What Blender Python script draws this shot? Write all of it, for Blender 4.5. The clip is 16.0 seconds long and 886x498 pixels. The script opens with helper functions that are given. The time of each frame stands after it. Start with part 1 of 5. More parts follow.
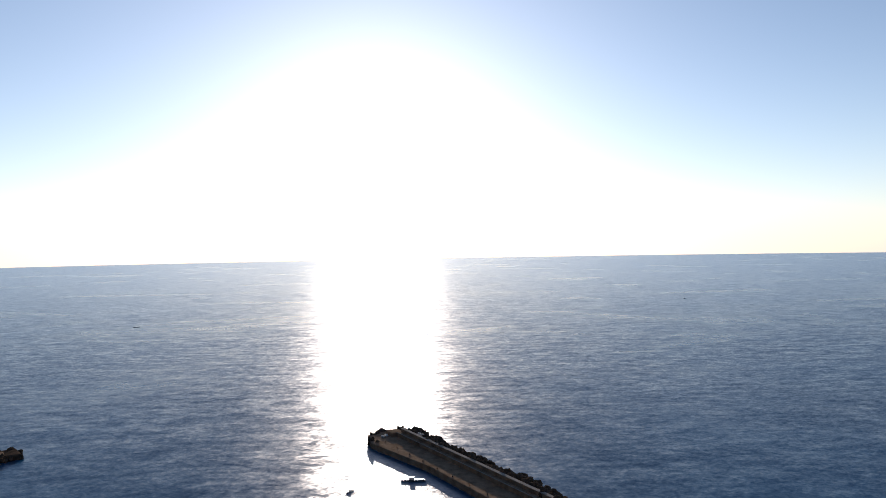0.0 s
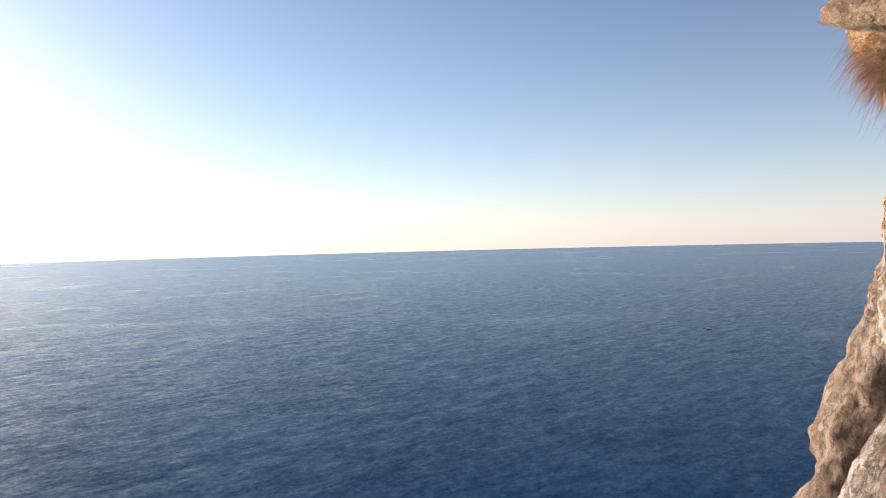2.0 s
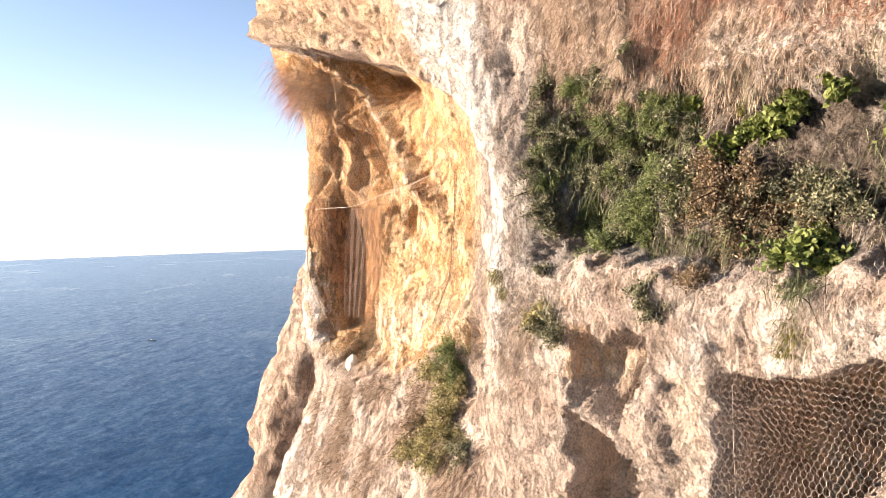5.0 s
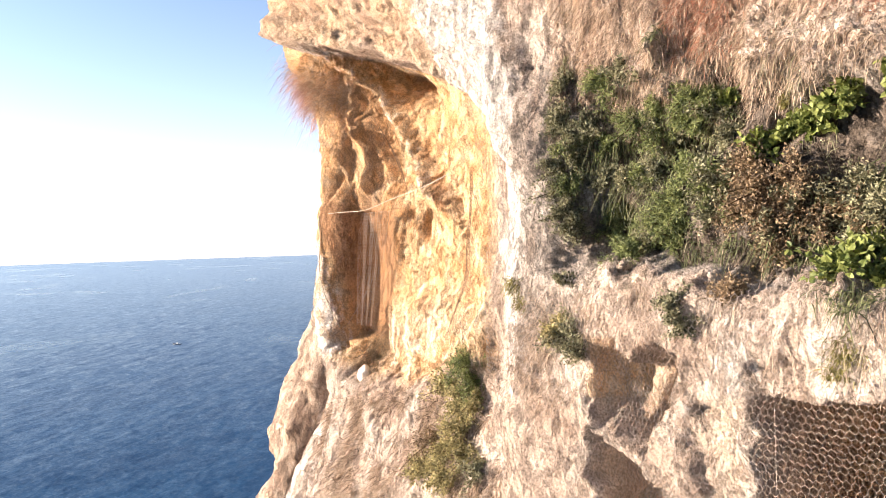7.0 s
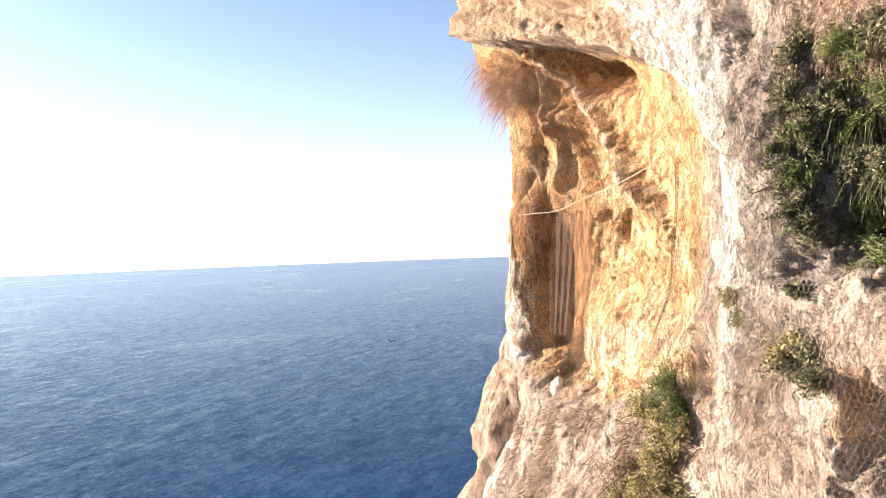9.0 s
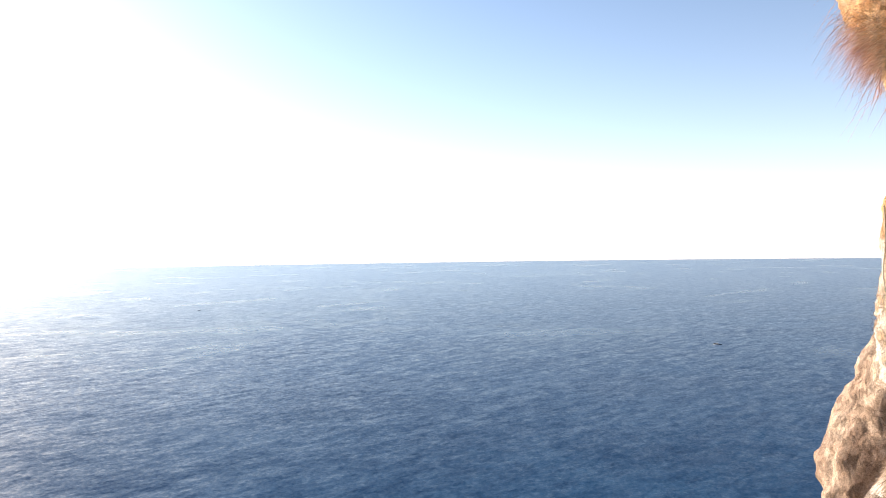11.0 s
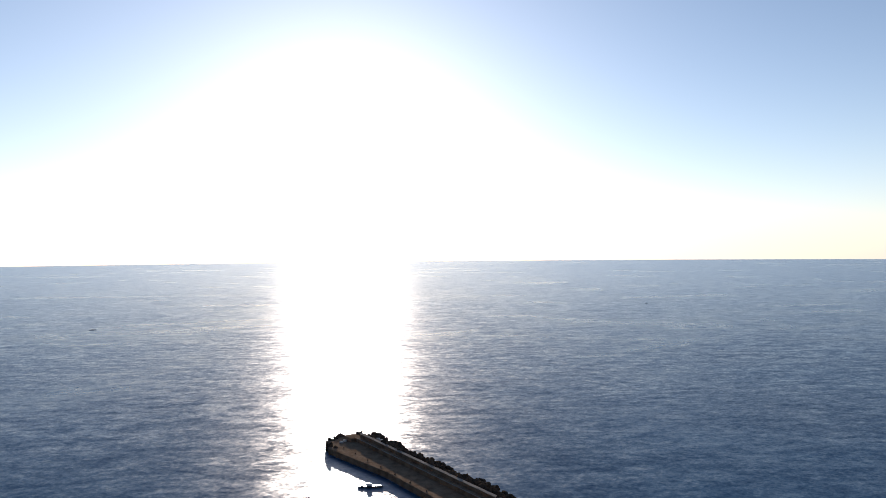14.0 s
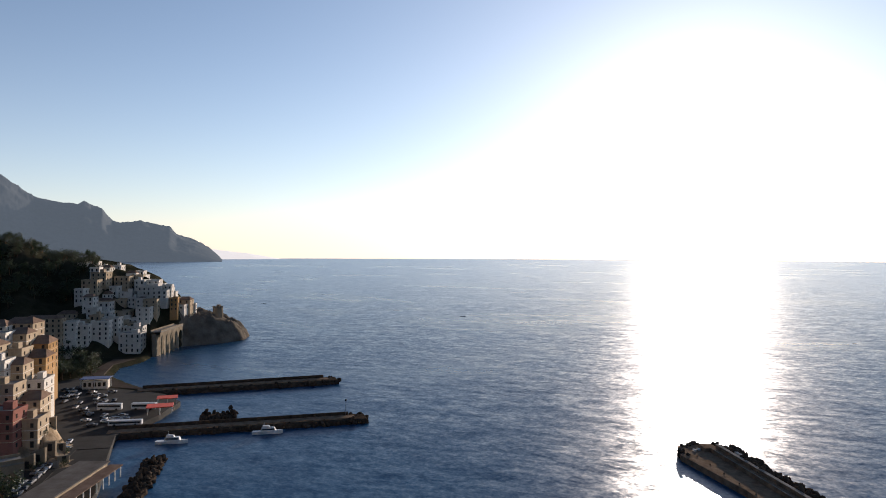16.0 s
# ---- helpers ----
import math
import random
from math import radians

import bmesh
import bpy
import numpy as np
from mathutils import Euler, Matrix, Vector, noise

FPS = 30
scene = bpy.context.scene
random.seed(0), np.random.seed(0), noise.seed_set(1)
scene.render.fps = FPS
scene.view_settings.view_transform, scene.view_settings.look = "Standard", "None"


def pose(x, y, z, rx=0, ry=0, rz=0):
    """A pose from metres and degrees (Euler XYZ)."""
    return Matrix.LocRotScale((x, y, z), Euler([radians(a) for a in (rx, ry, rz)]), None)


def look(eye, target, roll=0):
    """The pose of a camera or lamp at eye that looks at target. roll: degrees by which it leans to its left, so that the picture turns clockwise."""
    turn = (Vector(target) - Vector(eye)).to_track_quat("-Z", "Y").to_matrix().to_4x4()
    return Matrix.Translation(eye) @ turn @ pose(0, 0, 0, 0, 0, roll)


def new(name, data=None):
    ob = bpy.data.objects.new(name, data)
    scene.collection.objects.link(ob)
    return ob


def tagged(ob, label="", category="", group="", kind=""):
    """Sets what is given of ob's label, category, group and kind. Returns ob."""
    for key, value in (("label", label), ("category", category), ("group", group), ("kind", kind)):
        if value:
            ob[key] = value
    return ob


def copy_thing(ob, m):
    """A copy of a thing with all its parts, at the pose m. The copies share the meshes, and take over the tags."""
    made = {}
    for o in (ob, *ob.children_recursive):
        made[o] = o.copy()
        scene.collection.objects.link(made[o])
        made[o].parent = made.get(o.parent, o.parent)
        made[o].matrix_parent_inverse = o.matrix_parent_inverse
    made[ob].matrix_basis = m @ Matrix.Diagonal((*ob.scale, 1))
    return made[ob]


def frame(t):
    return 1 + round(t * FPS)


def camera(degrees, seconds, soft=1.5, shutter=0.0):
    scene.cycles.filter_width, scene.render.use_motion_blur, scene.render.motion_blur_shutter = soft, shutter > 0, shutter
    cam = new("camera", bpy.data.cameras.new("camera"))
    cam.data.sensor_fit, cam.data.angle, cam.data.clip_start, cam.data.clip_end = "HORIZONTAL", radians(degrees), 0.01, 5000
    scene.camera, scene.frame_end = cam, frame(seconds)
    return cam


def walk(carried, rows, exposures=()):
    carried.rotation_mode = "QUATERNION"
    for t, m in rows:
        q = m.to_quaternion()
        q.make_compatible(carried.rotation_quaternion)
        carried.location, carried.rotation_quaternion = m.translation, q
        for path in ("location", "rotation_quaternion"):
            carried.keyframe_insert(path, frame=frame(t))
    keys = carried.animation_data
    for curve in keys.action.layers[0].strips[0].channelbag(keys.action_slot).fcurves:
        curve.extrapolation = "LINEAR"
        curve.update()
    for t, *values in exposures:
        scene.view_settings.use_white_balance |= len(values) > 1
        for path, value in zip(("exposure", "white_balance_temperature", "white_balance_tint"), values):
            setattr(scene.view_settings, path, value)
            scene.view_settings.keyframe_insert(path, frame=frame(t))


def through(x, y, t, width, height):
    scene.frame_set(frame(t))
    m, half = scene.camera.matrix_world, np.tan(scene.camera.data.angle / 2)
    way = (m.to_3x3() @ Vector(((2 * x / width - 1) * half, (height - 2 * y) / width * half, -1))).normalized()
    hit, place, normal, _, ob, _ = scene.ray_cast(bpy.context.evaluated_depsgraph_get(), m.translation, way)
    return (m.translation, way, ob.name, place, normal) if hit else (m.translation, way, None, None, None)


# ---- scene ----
# ---- camera and its way ----
cam = camera(65.75, 16.0, soft=0.95)
EYE = 75.0          # metres over the sea
# seconds, x, y, z (from the eye height), yaw, pitch, roll
WAY = [
    (0.0, -1.167, -0.220, -0.102, -3.40, -0.11, 1.01),
    (0.5, -1.135, -0.208, -0.082, -6.91, -0.19, 1.03),
    (1.0, -1.082, -0.185, -0.047, -19.91, -0.40, 1.27),
    (1.5, -1.010, -0.157, -0.007, -29.51, -0.55, 1.33),
    (2.0, -0.912, -0.119, 0.041, -43.10, -0.72, 1.45),
    (2.5, -0.772, -0.010, -0.031, -56.89, -0.87, 1.25),
    (3.0, -0.714, 0.039, -0.032, -69.82, -0.97, 1.22),
    (3.5, -0.636, 0.057, -0.028, -81.64, -1.09, 1.35),
    (4.0, -0.532, 0.067, 0.001, -87.34, -1.31, 1.82),
    (6.3, -0.142, 0.026, 0.002, -87.05, -0.86, 1.79),
    (6.5, -0.108, 0.022, 0.002, -86.45, -0.82, 1.78),
    (7.0, 0.001, -0.000, -0.001, -85.47, -0.70, 1.65),
    (7.5, 0.114, -0.023, 0.005, -83.95, -0.62, 1.70),
    (8.0, 0.219, -0.023, 0.012, -81.11, -0.48, 1.74),
    (8.2, 0.276, -0.026, 0.019, -78.37, -0.40, 1.87),
    (10.3, 0.770, 0.134, 0.009, -57.56, 0.15, 1.58),
    (10.5, 0.806, 0.175, 0.011, -55.47, 0.12, 1.44),
    (11.0, 0.891, 0.211, -0.014, -42.28, 0.23, 0.81),
    (11.5, 0.992, 0.255, 0.033, -34.00, 0.33, 0.90),
    (12.0, 1.092, 0.298, 0.081, -29.09, 0.29, 0.74),
    (12.5, 1.193, 0.341, 0.126, -22.12, 0.26, 0.59),
    (13.0, 1.259, 0.370, 0.169, -16.88, 0.22, 0.58),
    (13.5, 1.318, 0.396, 0.214, -11.46, 0.20, 0.61),
    (14.0, 1.363, 0.420, 0.260, -6.13, 0.13, 0.51),
    (14.5, 1.408, 0.443, 0.304, -0.27, 0.07, 0.41),
    (15.0, 1.436, 0.453, 0.332, 6.99, -0.01, 0.25),
    (15.5, 1.459, 0.468, 0.368, 15.96, -0.04, 0.04),
    (16.0, 1.470, 0.479, 0.387, 22.67, -0.06, -0.19),
]
walk(cam, [(t, pose(x, y, EYE + z, 90 + p, r, w)) for t, x, y, z, w, p, r in WAY],
     exposures=[(0.0, 0.53, 5850, 13), (1.5, 0.52, 5850, 13), (2.2, 0.88, 6050, 13), (3.0, 1.2, 6800, 14), (3.5, 1.45, 6800, 14),
                (4.2, 1.62, 6450, 14), (6.3, 1.9, 6050, 14), (8.2, 1.82, 6050, 14), (10.3, 1.7, 6150, 13), (11.5, 1.4, 6100, 13),
                (13.0, 0.85, 5950, 13), (14.5, 0.55, 5900, 13), (16.0, 0.54, 5950, 13)])

# ---- sky and sun ----
SUN_AZ, SUN_EL = radians(2.0), radians(8.5)     # to the left of +Y, over the horizon
SUN_DIR = Vector((-math.sin(SUN_AZ) * math.cos(SUN_EL), math.cos(SUN_AZ) * math.cos(SUN_EL), math.sin(SUN_EL)))
world = bpy.data.worlds.new("world")
scene.world = world
world.use_nodes = True
wn, wl = world.node_tree.nodes, world.node_tree.links
wn.clear()
sky = wn.new("ShaderNodeTexSky")
sky.sky_type, sky.sun_disc = "NISHITA", False
sky.sun_elevation, sky.sun_rotation = SUN_EL, -SUN_AZ
sky.altitude, sky.air_density, sky.dust_density, sky.ozone_density = 50, 1.0, 0.3, 2.5


def sky_math(op, a, b=0.0):
    m = wn.new("ShaderNodeMath")
    m.operation = op
    for sock, v in ((m.inputs[0], a), (m.inputs[1], b)):
        if isinstance(v, (int, float)):
            sock.default_value = v
        else:
            wl.new(v, sock)
    return m.outputs[0]


def sky_light(colour, factor, strength):
    g = wn.new("ShaderNodeBackground")
    g.inputs["Color"].default_value = (*colour, 1)
    wl.new(sky_math("MULTIPLY", factor, strength), g.inputs["Strength"])
    return g.outputs[0]


def sky_add(a, b):
    m = wn.new("ShaderNodeAddShader")
    wl.new(a, m.inputs[0])
    wl.new(b, m.inputs[1])
    return m.outputs[0]


# sea haze that thins out with height, and the bright aureole round the sun
wtc, wsep, wdot = wn.new("ShaderNodeTexCoord"), wn.new("ShaderNodeSeparateXYZ"), wn.new("ShaderNodeVectorMath")
wl.new(wtc.outputs["Generated"], wsep.inputs[0])
wl.new(wtc.outputs["Generated"], wdot.inputs[0])
wdot.operation, wdot.inputs[1].default_value = "DOT_PRODUCT", SUN_DIR
height = sky_math("MAXIMUM", wsep.outputs[2], 0.0)
haze = sky_math("POWER", 2.718, sky_math("MULTIPLY", height, -5.5))
away = sky_math("ARCCOSINE", sky_math("MINIMUM", wdot.outputs["Value"], 0.99999))
wide = sky_math("POWER", 2.718, sky_math("MULTIPLY", away, -4.7))
core = sky_math("POWER", 2.718, sky_math("MULTIPLY", away, -33.0))
bg = wn.new("ShaderNodeBackground")
bg.inputs["Strength"].default_value = 0.075
wout = wn.new("ShaderNodeOutputWorld")
wl.new(sky.outputs[0], bg.inputs["Color"])
total = sky_add(bg.outputs[0], sky_light((0.98, 0.855, 0.93), haze, 0.30))
total = sky_add(total, sky_light((1.0, 0.96, 0.9), wide, 0.22))
total = sky_add(total, sky_light((1.0, 0.96, 0.9), core, 1.15))
broad = sky_math("POWER", 2.718, sky_math("MULTIPLY", away, -2.4))
total = sky_add(total, sky_light((0.95, 0.96, 1.0), broad, 0.21))
wl.new(total, wout.inputs["Surface"])
sun = new("sun", bpy.data.lights.new("sun", "SUN"))
sun.data.energy, sun.data.angle, sun.data.color = 5.0, radians(0.6), (1.0, 0.81, 0.62)
sun.matrix_world = look(SUN_DIR * 300, (0, 0, 0))

# ---- materials ----
def material(name, rough=0.8, metal=0.0):
    m = bpy.data.materials.new(name)
    m.use_nodes = True
    n, l = m.node_tree.nodes, m.node_tree.links
    b = n["Principled BSDF"]
    b.inputs["Roughness"].default_value, b.inputs["Metallic"].default_value = rough, metal
    return m, n, l, b


def coords(n, l, scale=(1, 1, 1), turn=0.0):
    tc, mp = n.new("ShaderNodeTexCoord"), n.new("ShaderNodeMapping")
    mp.inputs["Scale"].default_value = scale
    mp.inputs["Rotation"].default_value = (0, 0, turn)
    l.new(tc.outputs["Object"], mp.inputs["Vector"])
    return mp.outputs["Vector"]


def noise_tex(n, l, vec, scale, detail=4, rough=0.55, distort=0.0):
    t = n.new("ShaderNodeTexNoise")
    t.inputs["Scale"].default_value, t.inputs["Detail"].default_value = scale, detail
    t.inputs["Roughness"].default_value, t.inputs["Distortion"].default_value = rough, distort
    if vec is not None:
        l.new(vec, t.inputs["Vector"])
    return t.outputs["Fac"]


def ramp(n, l, fac, stops):
    r = n.new("ShaderNodeValToRGB")
    while len(r.color_ramp.elements) < len(stops):
        r.color_ramp.elements.new(0.5)
    for e, (p, c) in zip(r.color_ramp.elements, stops):
        e.position, e.color = p, (c, c, c, 1) if isinstance(c, (int, float)) else (*c, 1)
    l.new(fac, r.inputs["Fac"])
    return r.outputs["Color"]


def mix(n, l, fac, a, b, how="MIX"):
    m = n.new("ShaderNodeMix")
    m.data_type, m.blend_type = "RGBA", how
    for sock, v in ((m.inputs[0], fac), (m.inputs[6], a), (m.inputs[7], b)):
        if isinstance(v, (int, float)):
            sock.default_value = v
        elif isinstance(v, tuple):
            sock.default_value = (*v, 1)
        else:
            l.new(v, sock)
    return m.outputs[2]


def maths(n, l, op, a, b=0.0):
    m = n.new("ShaderNodeMath")
    m.operation = op
    for sock, v in ((m.inputs[0], a), (m.inputs[1], b)):
        if isinstance(v, (int, float)):
            sock.default_value = v
        else:
            l.new(v, sock)
    return m.outputs[0]


def bump(n, l, height, strength, distance, b, before=None):
    k = n.new("ShaderNodeBump")
    k.inputs["Strength"].default_value, k.inputs["Distance"].default_value = strength, distance
    l.new(height, k.inputs["Height"])
    if before is not None:
        l.new(before, k.inputs["Normal"])
    l.new(k.outputs[0], b.inputs["Normal"])
    return k.outputs[0]


def attr(n, name):
    a = n.new("ShaderNodeAttribute")
    a.attribute_name = name
    return a.outputs["Fac"]


def mottled(name, dark, light, scale=1.0, rough=0.85, grain=12.0, depth=0.02, metal=0.0, vary=0.0):
    """Two-scale mottled surface: patches between two colours, fine grain, relief."""
    m, n, l, b = material(name, rough, metal)
    b.inputs["Specular IOR Level"].default_value = 0.0 if rough >= 0.85 else 0.5
    v = coords(n, l)
    patch = noise_tex(n, l, v, scale, 5, 0.6)
    col = ramp(n, l, patch, [(0.3, dark), (0.7, light)])
    fine = noise_tex(n, l, v, scale * grain, 4, 0.65)
    col = mix(n, l, 0.35, col, ramp(n, l, fine, [(0.25, 0.25), (0.75, 1.0)]), "MULTIPLY")
    if vary:
        oi = n.new("ShaderNodeObjectInfo")
        col = mix(n, l, vary, col, ramp(n, l, oi.outputs["Random"], [(0, 0.35), (1, 1.0)]), "MULTIPLY")
    l.new(col, b.inputs["Base Color"])
    bump(n, l, fine, 0.5, depth, b)
    return m


def sea_material():
    """Blue water under a broken mirror: waves of four sizes tilt the surface, smooth slicks lie between them."""
    m, n, l, b = material("sea water", 0.5)
    b.inputs["Specular IOR Level"].default_value = 0.0
    big = noise_tex(n, l, coords(n, l), 0.012, 3, 0.5)
    l.new(ramp(n, l, big, [(0.3, (0.006, 0.046, 0.112)), (0.7, (0.010, 0.064, 0.142))]), b.inputs["Base Color"])
    # slicks: long smooth bands and curls far out
    slick = noise_tex(n, l, coords(n, l, (0.6, 1.0, 1.0), radians(35)), 0.0042, 4, 0.52, 2.4)
    thin = ramp(n, l, slick, [(0.53, 0.0), (0.66, 1.0)])
    calm = maths(n, l, "SUBTRACT", 1.0, maths(n, l, "MULTIPLY", thin, 0.36))

    def tilt(vec, scale, detail, amount, distort=0.3):
        """Slopes across and along, from two channels of one noise."""
        t, s = n.new("ShaderNodeTexNoise"), n.new("ShaderNodeVectorMath")
        t.inputs["Scale"].default_value, t.inputs["Detail"].default_value = scale, detail
        t.inputs["Roughness"].default_value, t.inputs["Distortion"].default_value = 0.55, distort
        l.new(vec, t.inputs["Vector"])
        s.operation = "MULTIPLY_ADD"
        s.inputs[1].default_value = (amount * 0.75, amount, 0.0)
        s.inputs[2].default_value = (-amount * 0.375, -amount * 0.5, 0.0)
        l.new(t.outputs["Color"], s.inputs[0])
        return s.outputs[0]

    def add(a, c):
        s = n.new("ShaderNodeVectorMath")
        s.operation = "ADD"
        l.new(a, s.inputs[0])
        if isinstance(c, tuple):
            s.inputs[1].default_value = c
        else:
            l.new(c, s.inputs[1])
        return s.outputs[0]

    waves = add(tilt(coords(n, l, (0.6, 1.0, 1.0), radians(35)), 0.15, 2, SLOPE * 0.5, 0.4),
                tilt(coords(n, l, (0.7, 1.0, 1.0), radians(28)), 0.42, 2, SLOPE * 0.7))
    waves = add(waves, tilt(coords(n, l, (0.8, 1.0, 1.0), radians(40)), 1.1, 4, SLOPE * 0.85))
    # long low swell, its crests lying across the sun's path
    waves = add(waves, tilt(coords(n, l, (0.3, 1.0, 1.0)), 0.16, 3, SLOPE * 0.6, 0.6))
    sc, nm = n.new("ShaderNodeVectorMath"), n.new("ShaderNodeVectorMath")
    sc.operation, nm.operation = "SCALE", "NORMALIZE"
    l.new(waves, sc.inputs[0])
    l.new(calm, sc.inputs["Scale"])
    l.new(add(sc.outputs[0], (0.0, 0.0, 1.0)), nm.inputs[0])
    nrm = nm.outputs[0]
    gl, fr, ms = n.new("ShaderNodeBsdfGlossy"), n.new("ShaderNodeFresnel"), n.new("ShaderNodeMixShader")
    gl.distribution = "BECKMANN"
    l.new(maths(n, l, "SUBTRACT", 0.34, maths(n, l, "MULTIPLY", thin, 0.08)), gl.inputs["Roughness"])
    fr.inputs["IOR"].default_value = 1.333
    for q in (gl, fr, b):
        l.new(nrm, q.inputs["Normal"])
    l.new(maths(n, l, "MULTIPLY", fr.outputs[0], 0.93), ms.inputs[0])
    l.new(b.outputs[0], ms.inputs[1])
    # the smallest ripples spread the sun's light wide
    g2, two = n.new("ShaderNodeBsdfGlossy"), n.new("ShaderNodeMixShader")
    g2.distribution = "BECKMANN"
    g2.inputs["Roughness"].default_value, two.inputs[0].default_value = 0.5, 0.15
    l.new(nrm, g2.inputs["Normal"])
    l.new(gl.outputs[0], two.inputs[1])
    l.new(g2.outputs[0], two.inputs[2])
    l.new(two.outputs[0], ms.inputs[2])
    l.new(ms.outputs[0], n["Material Output"].inputs["Surface"])
    return m


SLOPE = 0.28


def rock_material(size=1.0, tone=(1.0, 1.0, 1.0)):
    """Limestone: cream and white with grey streaks, iron-orange where the hollow is stained, brown where it is deepest."""
    m, n, l, b = material("limestone", 0.92)
    b.inputs["Specular IOR Level"].default_value = 0.15
    v = coords(n, l, (size, size, size))
    p1 = noise_tex(n, l, v, 1.9, 6, 0.62)
    p2 = noise_tex(n, l, coords(n, l, (3.6 * size, 3.6 * size, 0.5 * size)), 2.6, 6, 0.65, 0.5)
    p3 = noise_tex(n, l, v, 13.0, 6, 0.68)
    p4 = noise_tex(n, l, v, 60.0, 4, 0.65)
    p5 = noise_tex(n, l, coords(n, l, (size, size, 0.62 * size)), 7.0, 8, 0.70, 0.5)
    p6 = noise_tex(n, l, coords(n, l, (size, size, 0.7 * size), 0.6), 4.6, 8, 0.70, 0.4)
    pale = ramp(n, l, p1, [(0.30, (0.40, 0.285, 0.212)), (0.5, (0.56, 0.44, 0.345)), (0.72, (0.74, 0.66, 0.57))])
    rust = ramp(n, l, p6, [(0.30, (0.59, 0.30, 0.125)), (0.44, (0.76, 0.455, 0.22)), (0.57, (0.82, 0.585, 0.34)), (0.70, (0.86, 0.75, 0.57))])
    brown = ramp(n, l, p3, [(0.3, (0.34, 0.165, 0.075)), (0.7, (0.52, 0.29, 0.15))])
    grey = ramp(n, l, p3, [(0.3, (0.28, 0.24, 0.205)), (0.7, (0.56, 0.50, 0.43))])
    k = maths(n, l, "ADD", attr(n, "iron"), maths(n, l, "MULTIPLY", maths(n, l, "SUBTRACT", p1, 0.5), 1.1))
    col = mix(n, l, ramp(n, l, k, [(0.1, 0.0), (0.65, 1.0)]), pale, rust)
    k2 = maths(n, l, "ADD", maths(n, l, "MULTIPLY", attr(n, "iron"), 0.5), maths(n, l, "MULTIPLY", maths(n, l, "SUBTRACT", p6, 0.5), 0.6))
    col = mix(n, l, ramp(n, l, k2, [(0.50, 0.0), (0.78, 0.9)]), col, brown)
    g = maths(n, l, "ADD", attr(n, "grey"), maths(n, l, "SUBTRACT", p2, 0.62))
    col = mix(n, l, ramp(n, l, g, [(0.05, 0.0), (0.35, 0.85)]), col, grey)
    # dark earth in the grown pocket, also standing in for shade between plants
    pocket_dark = maths(n, l, "ADD", attr(n, "grey"), maths(n, l, "MULTIPLY", maths(n, l, "SUBTRACT", p6, 0.5), 0.8))
    col = mix(n, l, ramp(n, l, pocket_dark, [(0.52, 0.0), (0.78, 0.9)]), col, ramp(n, l, p3, [(0.3, (0.06, 0.045, 0.032)), (0.7, (0.19, 0.145, 0.105))]))
    # pale rock faces, plus sunlit column, lip edge and band whitened by colour
    w = maths(n, l, "ADD", attr(n, "white"), maths(n, l, "MULTIPLY", maths(n, l, "SUBTRACT", p5, 0.5), 1.6))
    col = mix(n, l, ramp(n, l, w, [(0.32, 0.0), (0.66, 0.88)]), col, ramp(n, l, p3, [(0.3, (0.70, 0.62, 0.53)), (0.6, (0.86, 0.82, 0.75))]))
    # veins, pits and grain multiplied darker where the same noise lowers the bump
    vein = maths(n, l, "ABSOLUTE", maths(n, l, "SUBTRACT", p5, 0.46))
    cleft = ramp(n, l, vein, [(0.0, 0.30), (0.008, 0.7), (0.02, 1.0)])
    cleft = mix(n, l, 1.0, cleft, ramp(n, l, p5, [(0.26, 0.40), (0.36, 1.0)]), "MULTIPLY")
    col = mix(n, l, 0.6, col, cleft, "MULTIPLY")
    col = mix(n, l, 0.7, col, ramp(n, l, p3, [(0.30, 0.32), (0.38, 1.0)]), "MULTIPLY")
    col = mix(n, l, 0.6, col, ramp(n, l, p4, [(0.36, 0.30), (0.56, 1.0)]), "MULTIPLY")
    col = mix(n, l, 1.0, col, tone, "MULTIPLY")
    l.new(col, b.inputs["Base Color"])
    h = maths(n, l, "ADD", maths(n, l, "MULTIPLY", p2, 0.25), maths(n, l, "ADD", p3, maths(n, l, "MULTIPLY", p4, 0.40)))
    h = maths(n, l, "ADD", h, maths(n, l, "MULTIPLY", p5, 0.9))
    h = maths(n, l, "ADD", h, maths(n, l, "MULTIPLY", ramp(n, l, vein, [(0.0, 0.0), (0.04, 1.0)]), 0.35))
    bump(n, l, h, 1.0, 0.06 / size, b)
    return m


SEA = sea_material()
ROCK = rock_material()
ROCK_FAR = rock_material(0.28, (0.96, 0.90, 0.83))
SEABED_STONE = mottled("dark breakwater stone", (0.048, 0.037, 0.028), (0.13, 0.098, 0.074), 0.4, 0.95, 9.0, 0.1, vary=0.5)
CONCRETE = mottled("weathered concrete", (0.20, 0.185, 0.165), (0.33, 0.31, 0.28), 0.25, 0.85, 14.0, 0.02)
FELT = mottled("grey roofing felt", (0.12, 0.108, 0.095), (0.20, 0.18, 0.16), 0.25, 0.95, 12.0, 0.02)
ASPHALT = mottled("asphalt", (0.022, 0.021, 0.02), (0.045, 0.043, 0.041), 0.15, 0.9, 20.0, 0.01)
ASPHALT.node_tree.nodes["Principled BSDF"].inputs["Specular IOR Level"].default_value = 0.1


# ---- building helpers ----
def mesh_of(name, bm, mat):
    me = bpy.data.meshes.new(name)
    bm.to_mesh(me)
    bm.free()
    for mm in (mat if isinstance(mat, (list, tuple)) else (mat,)):
        me.materials.append(mm)
    return me


